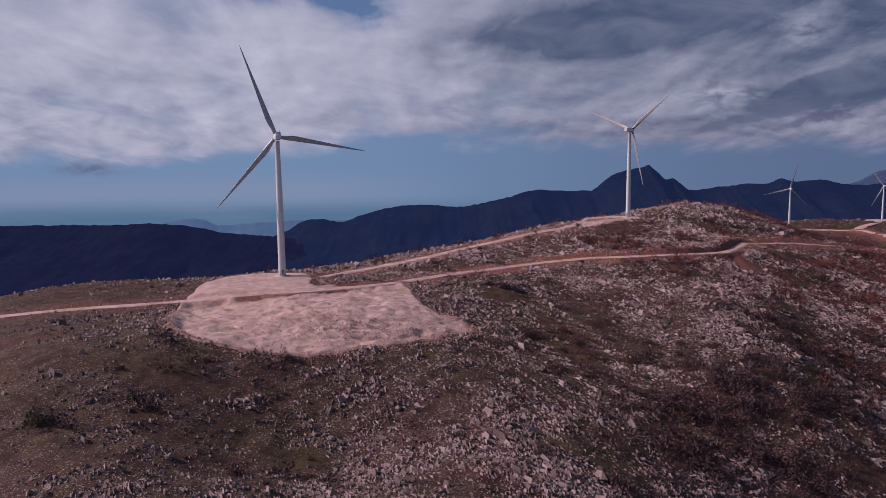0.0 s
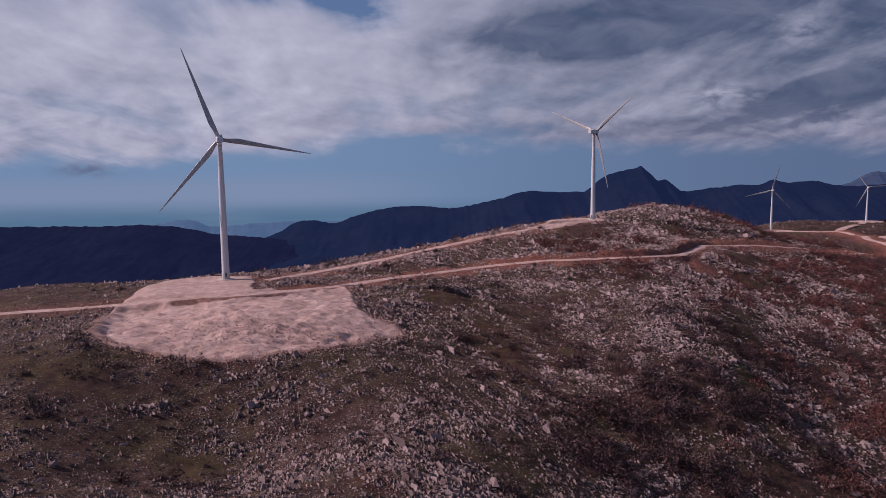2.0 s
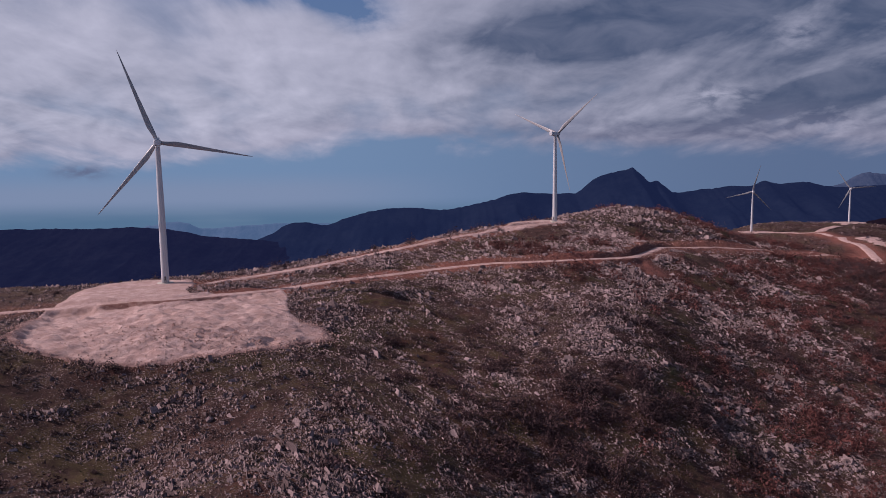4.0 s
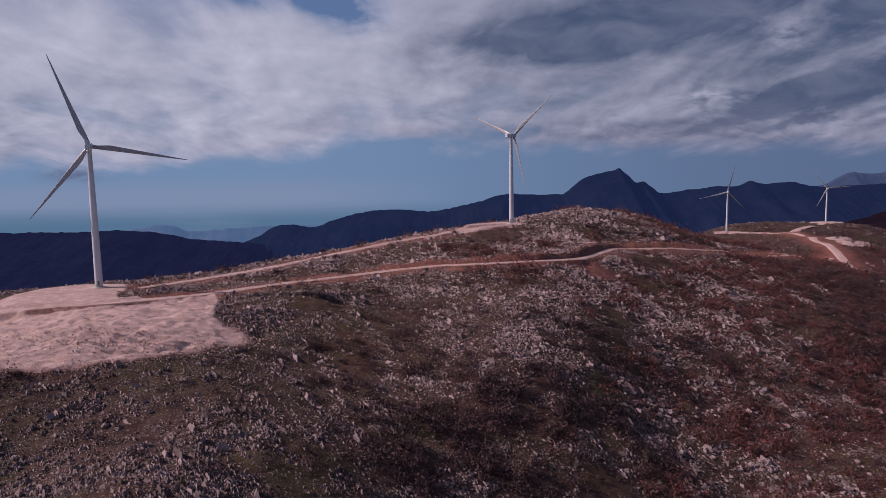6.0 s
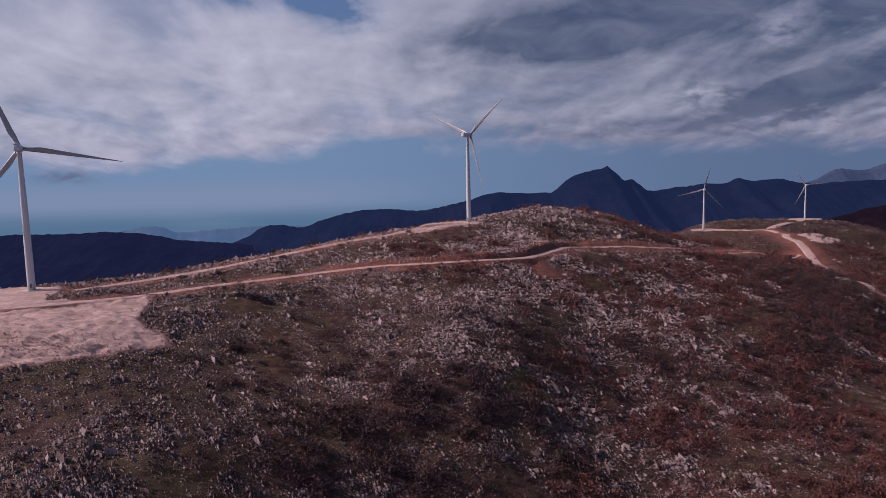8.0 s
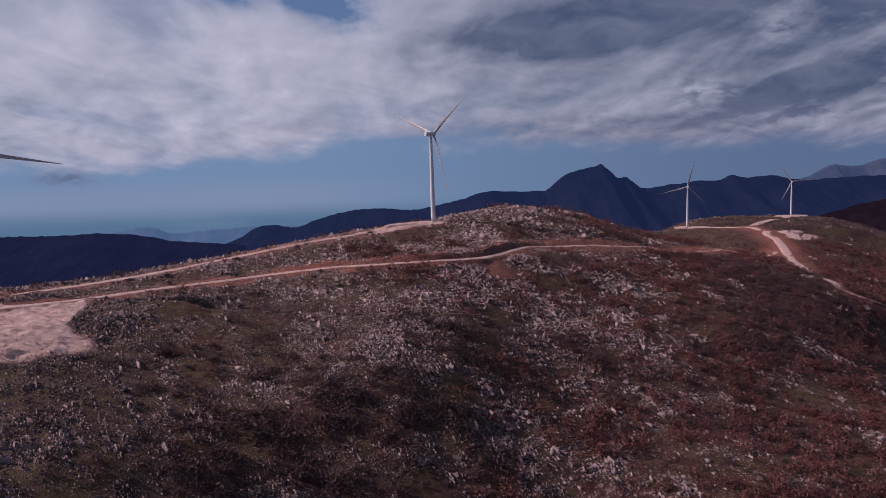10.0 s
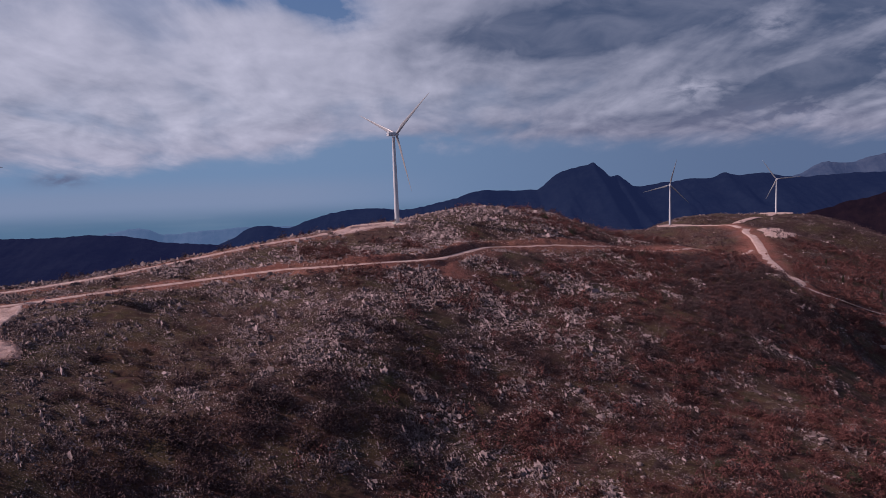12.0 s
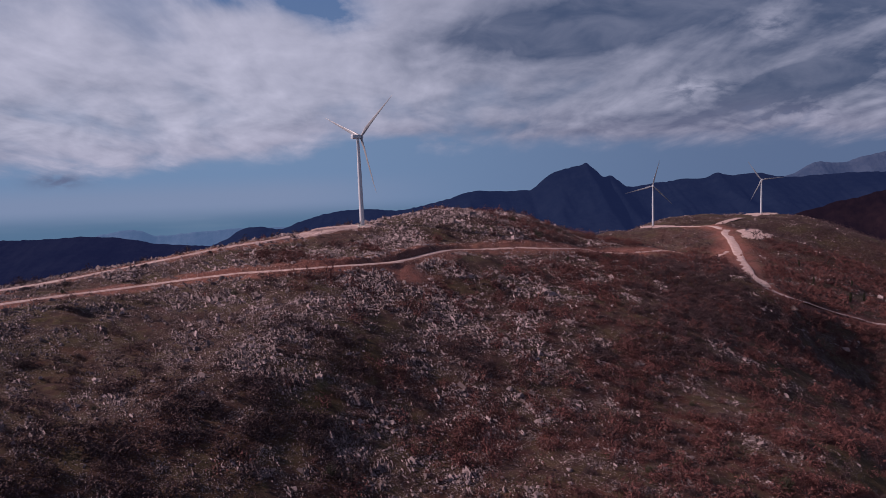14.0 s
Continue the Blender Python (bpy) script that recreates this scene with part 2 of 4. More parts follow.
def mat_twig(name, a, c):
    m, n, b = material(name, 0.9)
    p = place(n)
    rnd = n.add("ShaderNodeObjectInfo").outputs["Random"]
    isl = n.add("ShaderNodeNewGeometry").outputs["Random Per Island"]
    f = n.math("ADD", n.math("MULTIPLY", isl, 0.25), n.math("MULTIPLY", n.math("ADD", n.ramp(n.math("ADD", n.math("MULTIPLY", n.noise(p, 0.035, 2.0), 0.5), n.math("MULTIPLY", n.noise(p, 0.16, 2.0), 0.5)), 0.36, 0.64), n.math("MULTIPLY", rnd, 0.25)), 0.6), clamp=True)
    link(n, n.mix(f, a, c), b, "Base Color")
    return m


def mat_paint(name, colour, rough=0.45):
    m, n, b = material(name, rough)
    p = n.add("ShaderNodeTexCoord").outputs["Object"]
    streak = n.add("ShaderNodeMapping", {"Vector": p, "Scale": (1.2, 1.2, 0.06)}).outputs[0]
    dirt = n.math("ADD", n.math("MULTIPLY", n.noise(streak, 1.0, 5.0), 0.6), n.math("MULTIPLY", n.noise(p, 0.3, 3.0), 0.4))
    link(n, n.mix(n.math("MULTIPLY", n.ramp(dirt, 0.48, 0.72), 0.16), colour, tuple(0.72 * c for c in colour[:3]) + (1,)), b, "Base Color")
    return m


def mat_far(name, a, c, haze_glow, strength):
    """Distant wooded slopes; kilometres of blue air before them are painted as a glow."""
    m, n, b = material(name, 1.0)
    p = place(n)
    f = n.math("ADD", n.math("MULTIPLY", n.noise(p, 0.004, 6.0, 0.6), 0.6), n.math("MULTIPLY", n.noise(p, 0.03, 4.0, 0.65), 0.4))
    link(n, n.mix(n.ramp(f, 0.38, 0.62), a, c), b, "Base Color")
    # emission stands in for the haze; the slopes are no light source
    b.inputs["Emission Color"].default_value = haze_glow
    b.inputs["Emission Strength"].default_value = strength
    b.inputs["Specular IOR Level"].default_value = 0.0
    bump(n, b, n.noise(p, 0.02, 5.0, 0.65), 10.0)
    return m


GROUND, GRAVEL, ROCK, RUBBLE = mat_ground(), mat_gravel(), mat_rock(), mat_rubble()
TWIG = mat_twig("bare_twigs", (0.032, 0.017, 0.020, 1), (0.085, 0.042, 0.047, 1))
RUSSET = mat_twig("russet_twigs", (0.053, 0.0168, 0.0165, 1), (0.145, 0.048, 0.043, 1))
GREEN = mat_twig("dark_evergreen_leaves", (0.014, 0.016, 0.008, 1), (0.045, 0.046, 0.02, 1))
BARK = mat_twig("dark_bark", (0.045, 0.034, 0.028, 1), (0.09, 0.07, 0.06, 1))
WHITE = mat_paint("pale_grey_tower_paint", (0.50, 0.515, 0.56, 1))
BLADE = mat_paint("pale_grey_blade_gelcoat", (0.30, 0.30, 0.325, 1), 0.4)
DARK = mat_paint("dark_grey_steel", (0.09, 0.09, 0.10, 1), 0.5)
CONCRETE = mat_paint("raw_concrete", (0.42, 0.39, 0.36, 1), 0.9)

# ---------------------------------------------------------------- shape of the land


def lattice(i, j, seed):
    h = (i.astype(np.int64) * 374761393 + j.astype(np.int64) * 668265263 + seed * 974634777) & 0x7FFFFFFF
    h = ((h ^ (h >> 13)) * 1274126177) & 0x7FFFFFFF
    return ((h ^ (h >> 16)) & 0xFFFF) / 65535.0


def vnoise(x, y, size, seed=1, octaves=1):
    """Smooth value noise from -1 to 1."""
    x, y = np.asarray(x, float) / size, np.asarray(y, float) / size
    total, amp, norm = 0.0, 1.0, 0.0
    for o in range(octaves):
        i, j = np.floor(x), np.floor(y)
        fx, fy = x - i, y - j
        fx, fy = fx * fx * (3 - 2 * fx), fy * fy * (3 - 2 * fy)
        i, j = i.astype(int), j.astype(int)
        a, b = lattice(i, j, seed + o), lattice(i + 1, j, seed + o)
        c, d = lattice(i, j + 1, seed + o), lattice(i + 1, j + 1, seed + o)
        total = total + amp * ((a + (b - a) * fx) * (1 - fy) + (c + (d - c) * fx) * fy)
        norm += amp
        amp, x, y = amp * 0.5, x * 2.03 + 11.7, y * 2.03 + 5.1
    return total / norm * 2 - 1


def step(v, lo, hi):
    s = np.clip((v - lo) / (hi - lo), 0, 1)
    return s * s * (3 - 2 * s)


# broad swells and hollows, then smaller knolls: x, y, radius, height
SWELLS = [
    (0, 900, 600, 541.6), (975, 1750, 350, 287.5), (-75, 1575, 350, -143.5), (-50, 990, 220, -180.8), (-490, 880, 220, -100.6),
    (940, 660, 220, 74.6), (1600, 1650, 220, 44.7), (-40, 140, 140, 168.2), (800, 1120, 140, 78.1), (-390, 280, 140, 129.3),
    (380, 1120, 140, -83), (660, 210, 140, 78.4), (170, 1260, 140, -97.7), (-180, 910, 140, -94.4), (1290, 2170, 140, 12.1),
    (345, 270, 90, 55.4), (930, 1710, 90, -35.3), (-510, 495, 90, 48.1), (1155, 1395, 90, 34.2), (390, 1305, 90, -28.9),
    (165, 990, 90, -49.9), (300, 1710, 90, 24.3), (1380, 1710, 90, 21.4), (342, 650, 65, -14.5),
]
KNOLLS = [
    (50, 552, 65, -11.8), (602, 1755, 65, -59), (-112, 618, 65, -19.4), (1188, 1852, 65, 24.8), (278, 195, 65, 36.1),
    (-502, 292, 65, 49.3), (992, 1462, 65, 6.9), (142, 338, 45, 21), (255, 810, 45, 9.4), (-398, 45, 45, 115.7),
    (412, 765, 45, -15.4), (-38, 225, 45, -31.4), (840, 1148, 45, -34), (255, 540, 45, -7.5), (570, 585, 45, -24.7),
    (-105, 428, 45, 12.2), (165, 428, 45, 17.7), (-15, 698, 45, -47.4), (570, 1485, 45, 25.3), (772, 1372, 45, 21.3),
    (435, 382, 45, 25.2), (255, 675, 45, -12.4), (98, 90, 45, 25.5), (-150, 292, 45, 11.6),
]
HUMPS = [
    (-218, 450, 45, 12.4), (525, 652, 45, 15.9), (682, 878, 45, 12.1), (52, 810, 45, -44.5), (142, 630, 45, -13.7),
    (-38, 360, 45, 7.1), (975, 1598, 45, -6.3), (165, 698, 45, -7), (412, 518, 45, 9.5), (682, 1440, 45, 13.2),
    (772, 1260, 45, 14), (660, 1058, 45, 8.3), (-150, 630, 45, -25.9), (300, 1012, 45, -19), (165, 248, 45, 6.8),
    (660, 1328, 45, 4.9), (-600, 900, 45, -51.1), (278, 428, 45, 6.9), (30, 428, 45, 8.2), (-195, 360, 45, 6.7),
    (322, 900, 45, 24.9), (368, 810, 45, -6.1), (165, 540, 45, 3.8), (232, 315, 45, 3.5),
]


def swell(x, y):
    x, y = np.asarray(x, float), np.asarray(y, float)
    z = -420.0 - 210.0 * step(np.hypot(x - 300, y - 700), 1500, 2700)
    for cx, cy, r, h in SWELLS + KNOLLS + HUMPS:
        z = z + h * np.exp(-((x - cx) ** 2 + (y - cy) ** 2) / (2.0 * r * r))
    return z


def curve_through(points, gap=3.0):
    """A smooth line through the given points, with evenly set steps."""
    p = np.array(points, float)
    p = np.vstack([2 * p[0] - p[1], p, 2 * p[-1] - p[-2]])
    out = []
    for k in range(1, len(p) - 2):
        a, b, c, d = p[k - 1:k + 3]
        for s in np.linspace(0, 1, max(2, int(np.linalg.norm(c - b) / gap)), endpoint=False):
            out.append(0.5 * (2 * b + (c - a) * s + (2 * a - 5 * b + 4 * c - d) * s * s + (3 * b - a - 3 * c + d) * s ** 3))
    return np.array(out + [p[-2]])


ROADS = {
    "road_upper": ([(-70, 447), (-46, 498), (-21.5, 530), (15, 570), (57, 604), (96, 646), (128, 690), (152, 704), (168, 709)], 3.4),
    "road_lower": ([(-330, 340), (-270, 353), (-215.6, 370.5), (-192, 378.4), (-167, 386), (-131, 391), (-96.6, 395), (-70, 401), (-44, 420), (-17.5, 446), (13, 480), (57, 517), (100, 528), (127, 525), (160, 530), (202, 557), (231, 598), (260, 651), (301, 680), (356, 704), (403, 770), (475, 812), (560, 930), (630, 1015)], 3.1),
    "road_valley": ([(715, 1440), (745, 1370), (740, 1290), (705, 1208), (656, 1062), (640, 1005), (600, 890), (560, 785), (536, 715), (526, 670), (540, 661), (558, 668), (581, 683), (620, 697), (655, 702), (740, 720)], 4.6),
    "road_far": ([(690, 1515), (712, 1445), (768, 1440), (815, 1505), (880, 1570), (950, 1690), (1015, 1790)], 6.0),
}
LINES = {}
for key, (points, half) in ROADS.items():
    line = curve_through(points)
    z = swell(line[:, 0], line[:, 1])
    k = np.ones(15) / 15
    z = np.convolve(np.pad(z, 7, mode="edge"), k, mode="valid")
    LINES[key] = (line, z, half)

# levelled turbine stands: x, y, radius along x, radius along y, level
STANDS = [(-95.0, 428.0, 36.0, 34.0, 1.3), (157.0, 709.0, 27.0, 20.0, 8.2), (690.0, 1525.0, 40.0, 22.0, -95.2), (1029.0, 1800.0, 45.0, 25.0, -107.0)]


# ledged turf: x, y, half width, half depth
LEDGES = [(60, 358, 17, 38), (36, 418, 20, 14), (194, 405, 9, 34), (178, 352, 12, 17)]


def near_line(x, y, line, z, reach):
    """For each place: the distance to a line, its height there, and the side on which the place lies."""
    x, y = np.ravel(x), np.ravel(y)
    dist, lev, side = np.full(x.shape, 1e6), np.zeros(x.shape), np.zeros(x.shape)
    lo, hi = line.min(0) - reach, line.max(0) + reach
    pick = np.flatnonzero((x > lo[0]) & (x < hi[0]) & (y > lo[1]) & (y < hi[1]))
    tang = np.gradient(line, axis=0)
    for s in range(0, len(pick), 4000):
        q = pick[s:s + 4000]
        d2 = (x[q, None] - line[None, :, 0]) ** 2 + (y[q, None] - line[None, :, 1]) ** 2
        i = d2.argmin(1)
        dist[q], lev[q] = np.sqrt(d2[np.arange(len(q)), i]), z[i]
        side[q] = np.sign(tang[i, 0] * (y[q] - line[i, 1]) - tang[i, 1] * (x[q] - line[i, 0]))
    return dist, lev, side


def land(x, y, detail=True):
    """Height of the ground, with stands and road benches cut into the slopes."""
    shape = np.shape(x)
    x, y = np.ravel(np.asarray(x, float)), np.ravel(np.asarray(y, float))
    z = swell(x, y)
    if detail:
        far = np.hypot(x - 100, y - 400)
        z = z + vnoise(x, y, 38, 3, 4) * 1.7 + vnoise(x, y, 8, 9, 3) * 1.0 + vnoise(x, y, 160, 21, 3) * 12 * step(far, 900, 1800)
    if detail:      # turf that has crept into low ledges
        for cx, cy, rx, ry in LEDGES:
            near = np.exp(-(((x - cx) / rx) ** 2 + ((y - cy) / ry) ** 2) ** 2)
            rung = (y + 0.12 * x + 3.0 * vnoise(x, y, 16, 27, 2)) / 8.5
            z = z + near * 1.5 * (0.5 - (rung - np.floor(rung)))
    for cx, cy, rx, ry, level in STANDS:
        d = np.sqrt(((x - cx) / rx) ** 2 + ((y - cy) / ry) ** 2)
        w = 1 - step(d, 0.85, 1.45)
        z = z * (1 - w) + level * w
    for line, lev, half in LINES.values():
        d, l, side = near_line(x, y, line, lev, half + 30)
        if half == 3.1:     # the lower track is cut into the hill: a raw bank on its upper side
            stretch = step(x, 60, 130) * (1 - step(x, 300, 360))
            z = z + 2.8 * stretch * (side > 0) * (1 - step(d, half + 5, half + 26)) * (0.8 + 0.5 * vnoise(x, y, 12, 33, 2)) * (d < half + 28)
        w = 1 - step(d, half + 0.6, half + 3.6)
        z = np.where(w > 0, z * (1 - w) + (l + vnoise(x, y, 5, 31) * 0.1) * w, z)
    return z.reshape(shape)


def ground_z(x, y):
    return float(land(np.array([x]), np.array([y]))[0])


def graded(lo, a, b, hi, fine, grow=1.12):
    """Grid lines: evenly fine from a to b, then wider and wider out to lo and hi."""
    mid = list(np.arange(a, b + fine, fine))
    left, right, s = [], [], fine
    while (left[-1] if left else a) > lo:
        s *= grow
        left.append((left[-1] if left else mid[0]) - s)
    s = fine
    while (right[-1] if right else b) < hi:
        s *= grow
        right.append((right[-1] if right else mid[-1]) + s)
    return np.array(left[::-1] + mid + right)


def mesh_from(name, verts, faces, mat, smooth=True):
    me = bpy.data.meshes.new(name)
    verts, faces = np.asarray(verts, np.float32), np.asarray(faces, np.int32)
    k = faces.shape[1]
    me.vertices.add(len(verts))
    me.vertices.foreach_set("co", verts.ravel())
    me.loops.add(faces.size)
    me.loops.foreach_set("vertex_index", faces.ravel())
    me.polygons.add(len(faces))
    me.polygons.foreach_set("loop_start", np.arange(0, faces.size, k, dtype=np.int32))
    me.polygons.foreach_set("use_smooth", np.full(len(faces), smooth))
    me.update(calc_edges=True)
    me.materials.append(mat)
    return me


def grid_faces(nu, nv):
    i = np.arange(nu * nv).reshape(nv, nu)
    return np.stack([i[:-1, :-1].ravel(), i[:-1, 1:].ravel(), i[1:, 1:].ravel(), i[1:, :-1].ravel()], 1)


# fields of bare rock and grassy strips between them: x, y, half width, half depth
SCREES = [(229, 445, 9, 26), (216, 405, 8, 14), (148, 420, 17, 48), (140, 378, 14, 16), (172, 425, 12, 25), (308, 554, 14, 18), (273, 395, 7, 9), (185, 331, 8, 10), (281, 378, 7, 8), (190, 523, 17, 16), (228, 525, 10, 10), (34, 245, 15, 22), (38, 214, 18, 16), (-14, 271, 7, 8), (-106, 243, 9, 6), (-71, 205, 8, 8), (14, 257, 10, 20), (186, 331, 17, 12), (86, 340, 14, 20), (312, 560, 18, 20), (385, 368, 9, 10), (239, 313, 10, 9), (274, 392, 9, 9), (213, 690, 16, 40)]
LAWNS = [(198, 400, 5, 26), (203, 448, 6, 20), (182, 357, 5, 15), (250, 545, 14, 14), (262, 600, 22, 22), (38, 418, 17, 13), (62, 350, 9, 20), (176, 352, 9, 14), (159, 286, 10, 9), (263, 430, 8, 12), (292, 615, 26, 26), (282, 738, 38, 12), (-95, 262, 18, 12), (-45, 225, 12, 9), (150, 655, 20, 36), (242, 692, 15, 26), (268, 655, 20, 28), (120, 600, 22, 26)]


def scrub_amount(x, y):
    """How thickly bare scrub covers a place, 0 to 1: the lower slopes and the hollow beyond."""
    s = step(x - 0.30 * (y - 300), 120, 290) * step(1500 - y, 0, 300)
    s = s * (0.18 + 0.82 * step(vnoise(x, y, 30, 41, 3), -0.30, 0.15)) * (0.22 + 0.78 * step(vnoise(x, y, 10, 42, 2), -0.12, 0.12))
    for cx, cy, rx, ry in LAWNS + SCREES:
        s = s * (1 - 0.8 * np.exp(-(((x - cx) / rx) ** 2 + ((y - cy) / ry) ** 2)))
    spots = step(vnoise(x + 0.5 * y, y, 30, 47, 3), 0.30, 0.46) * 0.5
    return np.clip(np.maximum(s, spots), 0, 1)


# dense dark thickets in the hollows: x, y, radius
THICKETS = [(134, 321, 17), (152, 327, 13), (118, 303, 13), (186, 385, 12), (186, 407, 9), (195, 363, 11), (178, 329, 11), (190, 306, 13), (43, 370, 7), (440, 600, 42), (412, 545, 30), (462, 640, 44), (440, 690, 40), (490, 610, 30), (520, 700, 26), (330, 470, 9), (300, 430, 7), (352, 420, 8), (296, 366, 7), (372, 480, 10), (127, 268, 13), (258, 421, 8), (226, 377, 8), (88, 345, 8), (350, 738, 16), (372, 752, 14), (110, 333, 8), (-58, 290, 4), (82, 268, 13), (114, 289, 15), (146, 308, 10), (243, 433, 9), (390, 500, 24), (98, 302, 7), (48, 325, 4), (131, 273, 9), (47, 320, 5)]


def thicket_amount(x, y):
    """Where the dark thickets stand, 0 to 1, with ragged edges."""
    t = np.zeros(np.shape(x))
    rag = 1 + 0.55 * vnoise(x, y, 9, 43, 3)
    for cx, cy, r in THICKETS:
        t = np.maximum(t, 1 - step(np.hypot(x - cx, y - cy) / (r * rag), 0.75, 1.25))
    t = t * (0.25 + 0.75 * step(vnoise(x, y, 11, 46, 2), -0.22, 0.05))
    spread = 0.10 + 0.30 * step(x - 0.1 * (y - 250), 25, 70) * (1 - step(x - 0.3 * (y - 250), 130, 170)) * (1 - step(y, 380, 470))
    return np.clip(t + spread * step(vnoise(x, y, 14, 45, 3), 0.0, 0.35), 0, 1)


def strike(x, y):
    """Direction in which the rock beds run, in radians from +x: they bend round the nose of the spur."""
    return 1.05 - 2.0 * step(x - 0.10 * (y - 250), -8, 26) + 1.6 * step(x - 0.30 * (y - 250), 62, 100)


def rock_amount(x, y):
    """How stony a place is, 0 to 1: thin beds that crop out side by side, gathered in patches."""
    a = vnoise(x, y, 70, 51, 2)
    b = vnoise(x, y, 17, 57, 3)
    c = vnoise(x, y, 5, 59, 2)
    r = 0.30 + 0.60 * step(0.45 * a + 0.75 * b + 0.45 * c, -0.50, 0.60)
    beds = np.zeros(np.shape(x))
    turn = strike(x, y)
    for way in (1.05, -0.95, 0.65):     # each bed direction where it rules
        k, l = math.cos(way), math.sin(way)
        w = np.clip(1 - np.abs(turn - way) / 0.8, 0, 1)
        beds = beds + w * step(vnoise((x * k + y * l) * 0.09, y * k - x * l, 2.4, 69, 2), -0.30, 0.30)
    r = r * (0.55 + 0.75 * beds)
    rib = 1.2 * np.exp(-(((x - 192 - 0.35 * (y - 640)) / 10) ** 2 + ((y - 645) / 45) ** 2)) + 0.35 * np.exp(-(((x - 215) / 40) ** 2 + ((y - 640) / 80) ** 2)) + np.exp(-(((x - 255) / 75) ** 2 + ((y - 752) / 30) ** 2))
    r = r * (1 - 0.55 * thicket_amount(x, y))
    low = step(x - 0.30 * (y - 300), 150, 330)
    clump = step(vnoise(x, y, 12, 67, 3), 0.08, 0.36) * 1.0 + 0.14
    r = r * (1 - 0.78 * low) + 0.58 * low * clump
    for cx, cy, rx, ry in SCREES:
        r = r + 0.5 * np.exp(-(((x - cx) / rx) ** 2 + ((y - cy) / ry) ** 2)) * np.clip(0.6 + 0.7 * b + 0.6 * c, 0, 1.3)
    for cx, cy, rx, ry in LAWNS:
        rag = 1 + 0.5 * b + 0.4 * c
        r = r * (1 - 0.92 * np.exp(-((((x - cx) / rx) ** 2 + ((y - cy) / ry) ** 2) * rag) ** 2))
    return np.clip(r + 0.75 * rib * (0.55 + 0.45 * r), 0, 1)


def inside(x, y, outline):
    """Signed distance to a closed outline, positive inside."""
    n = len(outline)
    d, odd = np.full(x.shape, 1e9), np.zeros(x.shape, bool)
    for k in range(n):
        (ax, ay), (bx, by) = outline[k], outline[(k + 1) % n]
        ex, ey = bx - ax, by - ay
        s = np.clip(((x - ax) * ex + (y - ay) * ey) / (ex * ex + ey * ey), 0, 1)
        d = np.minimum(d, np.hypot(x - ax - s * ex, y - ay - s * ey))
        if ay != by:
            odd ^= ((ay > y) != (by > y)) & (x < ex * (y - ay) / ey + ax)
    return np.where(odd, d, -d)


APRON = [(-119, 326), (-127, 350), (-131, 376), (-134, 425), (-127, 446), (-108, 458), (-80, 456), (-73, 432), (-70, 411), (-46, 420), (-25, 440), (-18, 420), (-13, 394), (-7, 376), (2, 365), (13, 358), (15, 347), (5, 336), (-3, 326), (-14, 314), (-27, 306), (-43, 298), (-58, 293), (-73, 290), (-89, 294), (-103, 302), (-113, 313)]
STAND_T2 = [(104, 655), (126, 668), (148, 684), (164, 693), (178, 702), (186, 714), (180, 727), (160, 730), (140, 718), (122, 698), (108, 672)]
STAND_T3 = [(655, 1505), (690, 1498), (725, 1505), (730, 1525), (700, 1545), (665, 1540)]
STAND_T4 = [(985, 1795), (1020, 1778), (1060, 1785), (1072, 1805), (1040, 1822), (1000, 1818)]
CLEARING = [(672, 1066), (686, 1100), (706, 1150), (728, 1222), (762, 1215), (757, 1180), (738, 1115), (712, 1066), (690, 1055)]


def spill_amount(x, y):
    """Red earth tipped over the edge of the track at its bend."""
    s = np.exp(-(((x - 218) / 22) ** 2 + ((y - 550) / 22) ** 2))
    return s * np.clip(0.75 + 0.9 * vnoise(x, y, 9, 37, 3), 0, 1.2)


def build_ground():
    xs, ys = graded(-3600, -150, 420, 4300, 2.2, 1.05), graded(-900, 190, 560, 4930, 2.2, 1.05)
    X, Y = np.meshgrid(xs, ys)
    Z = land(X, Y)
    for o in (APRON, STAND_T2):
        Z = Z - 4.2 * step(inside(X, Y, o), 1.5, 6.0)
    me = mesh_from("ground", np.stack([X.ravel(), Y.ravel(), Z.ravel()], 1), grid_faces(len(xs), len(ys)), GROUND)
    x, y = X.ravel(), Y.ravel()
    cut = np.zeros(x.shape)
    for key in ("road_upper", "road_lower", "road_valley"):
        line, lev, half = LINES[key]
        d, l, side = near_line(x, y, line, lev, 26)
        bank = np.abs(swell(x, y) - l)
        patch = step(vnoise(x, y, 24, 61, 3), -0.25, 0.25)
        cut = np.maximum(cut, (1 - step(d, half + 6, half + 17)) * (0.65 + 0.35 * patch) * (0.8 + 0.2 * step(bank, 0.3, 2.0)))
    cut = cut * (0.4 + 0.6 * step(x, -120, -60))
    cut = np.clip(np.maximum(cut, spill_amount(x, y) * 1.1), 0, 1)
    cov = np.stack([np.maximum(scrub_amount(x, y), thicket_amount(x, y)) * (1 - 0.6 * thicket_amount(x, y)), np.clip(0.9 - 0.5 * rock_amount(x, y), 0, 1), cut, np.ones(x.shape)], 1)
    layer = me.color_attributes.new("cover", "FLOAT_COLOR", "POINT")
    layer.data.foreach_set("color", cov.astype(np.float32).ravel())
    me.attributes.new("stony", "FLOAT", "POINT").data.foreach_set("value", rock_amount(x, y).astype(np.float32))
    tagged(new("ground", me), "stony karst hillside with thin olive grass and brown soil", "ground", kind="structure")


build_ground()


RAISE = {"road_far": 0.9, "road_valley": 0.15}


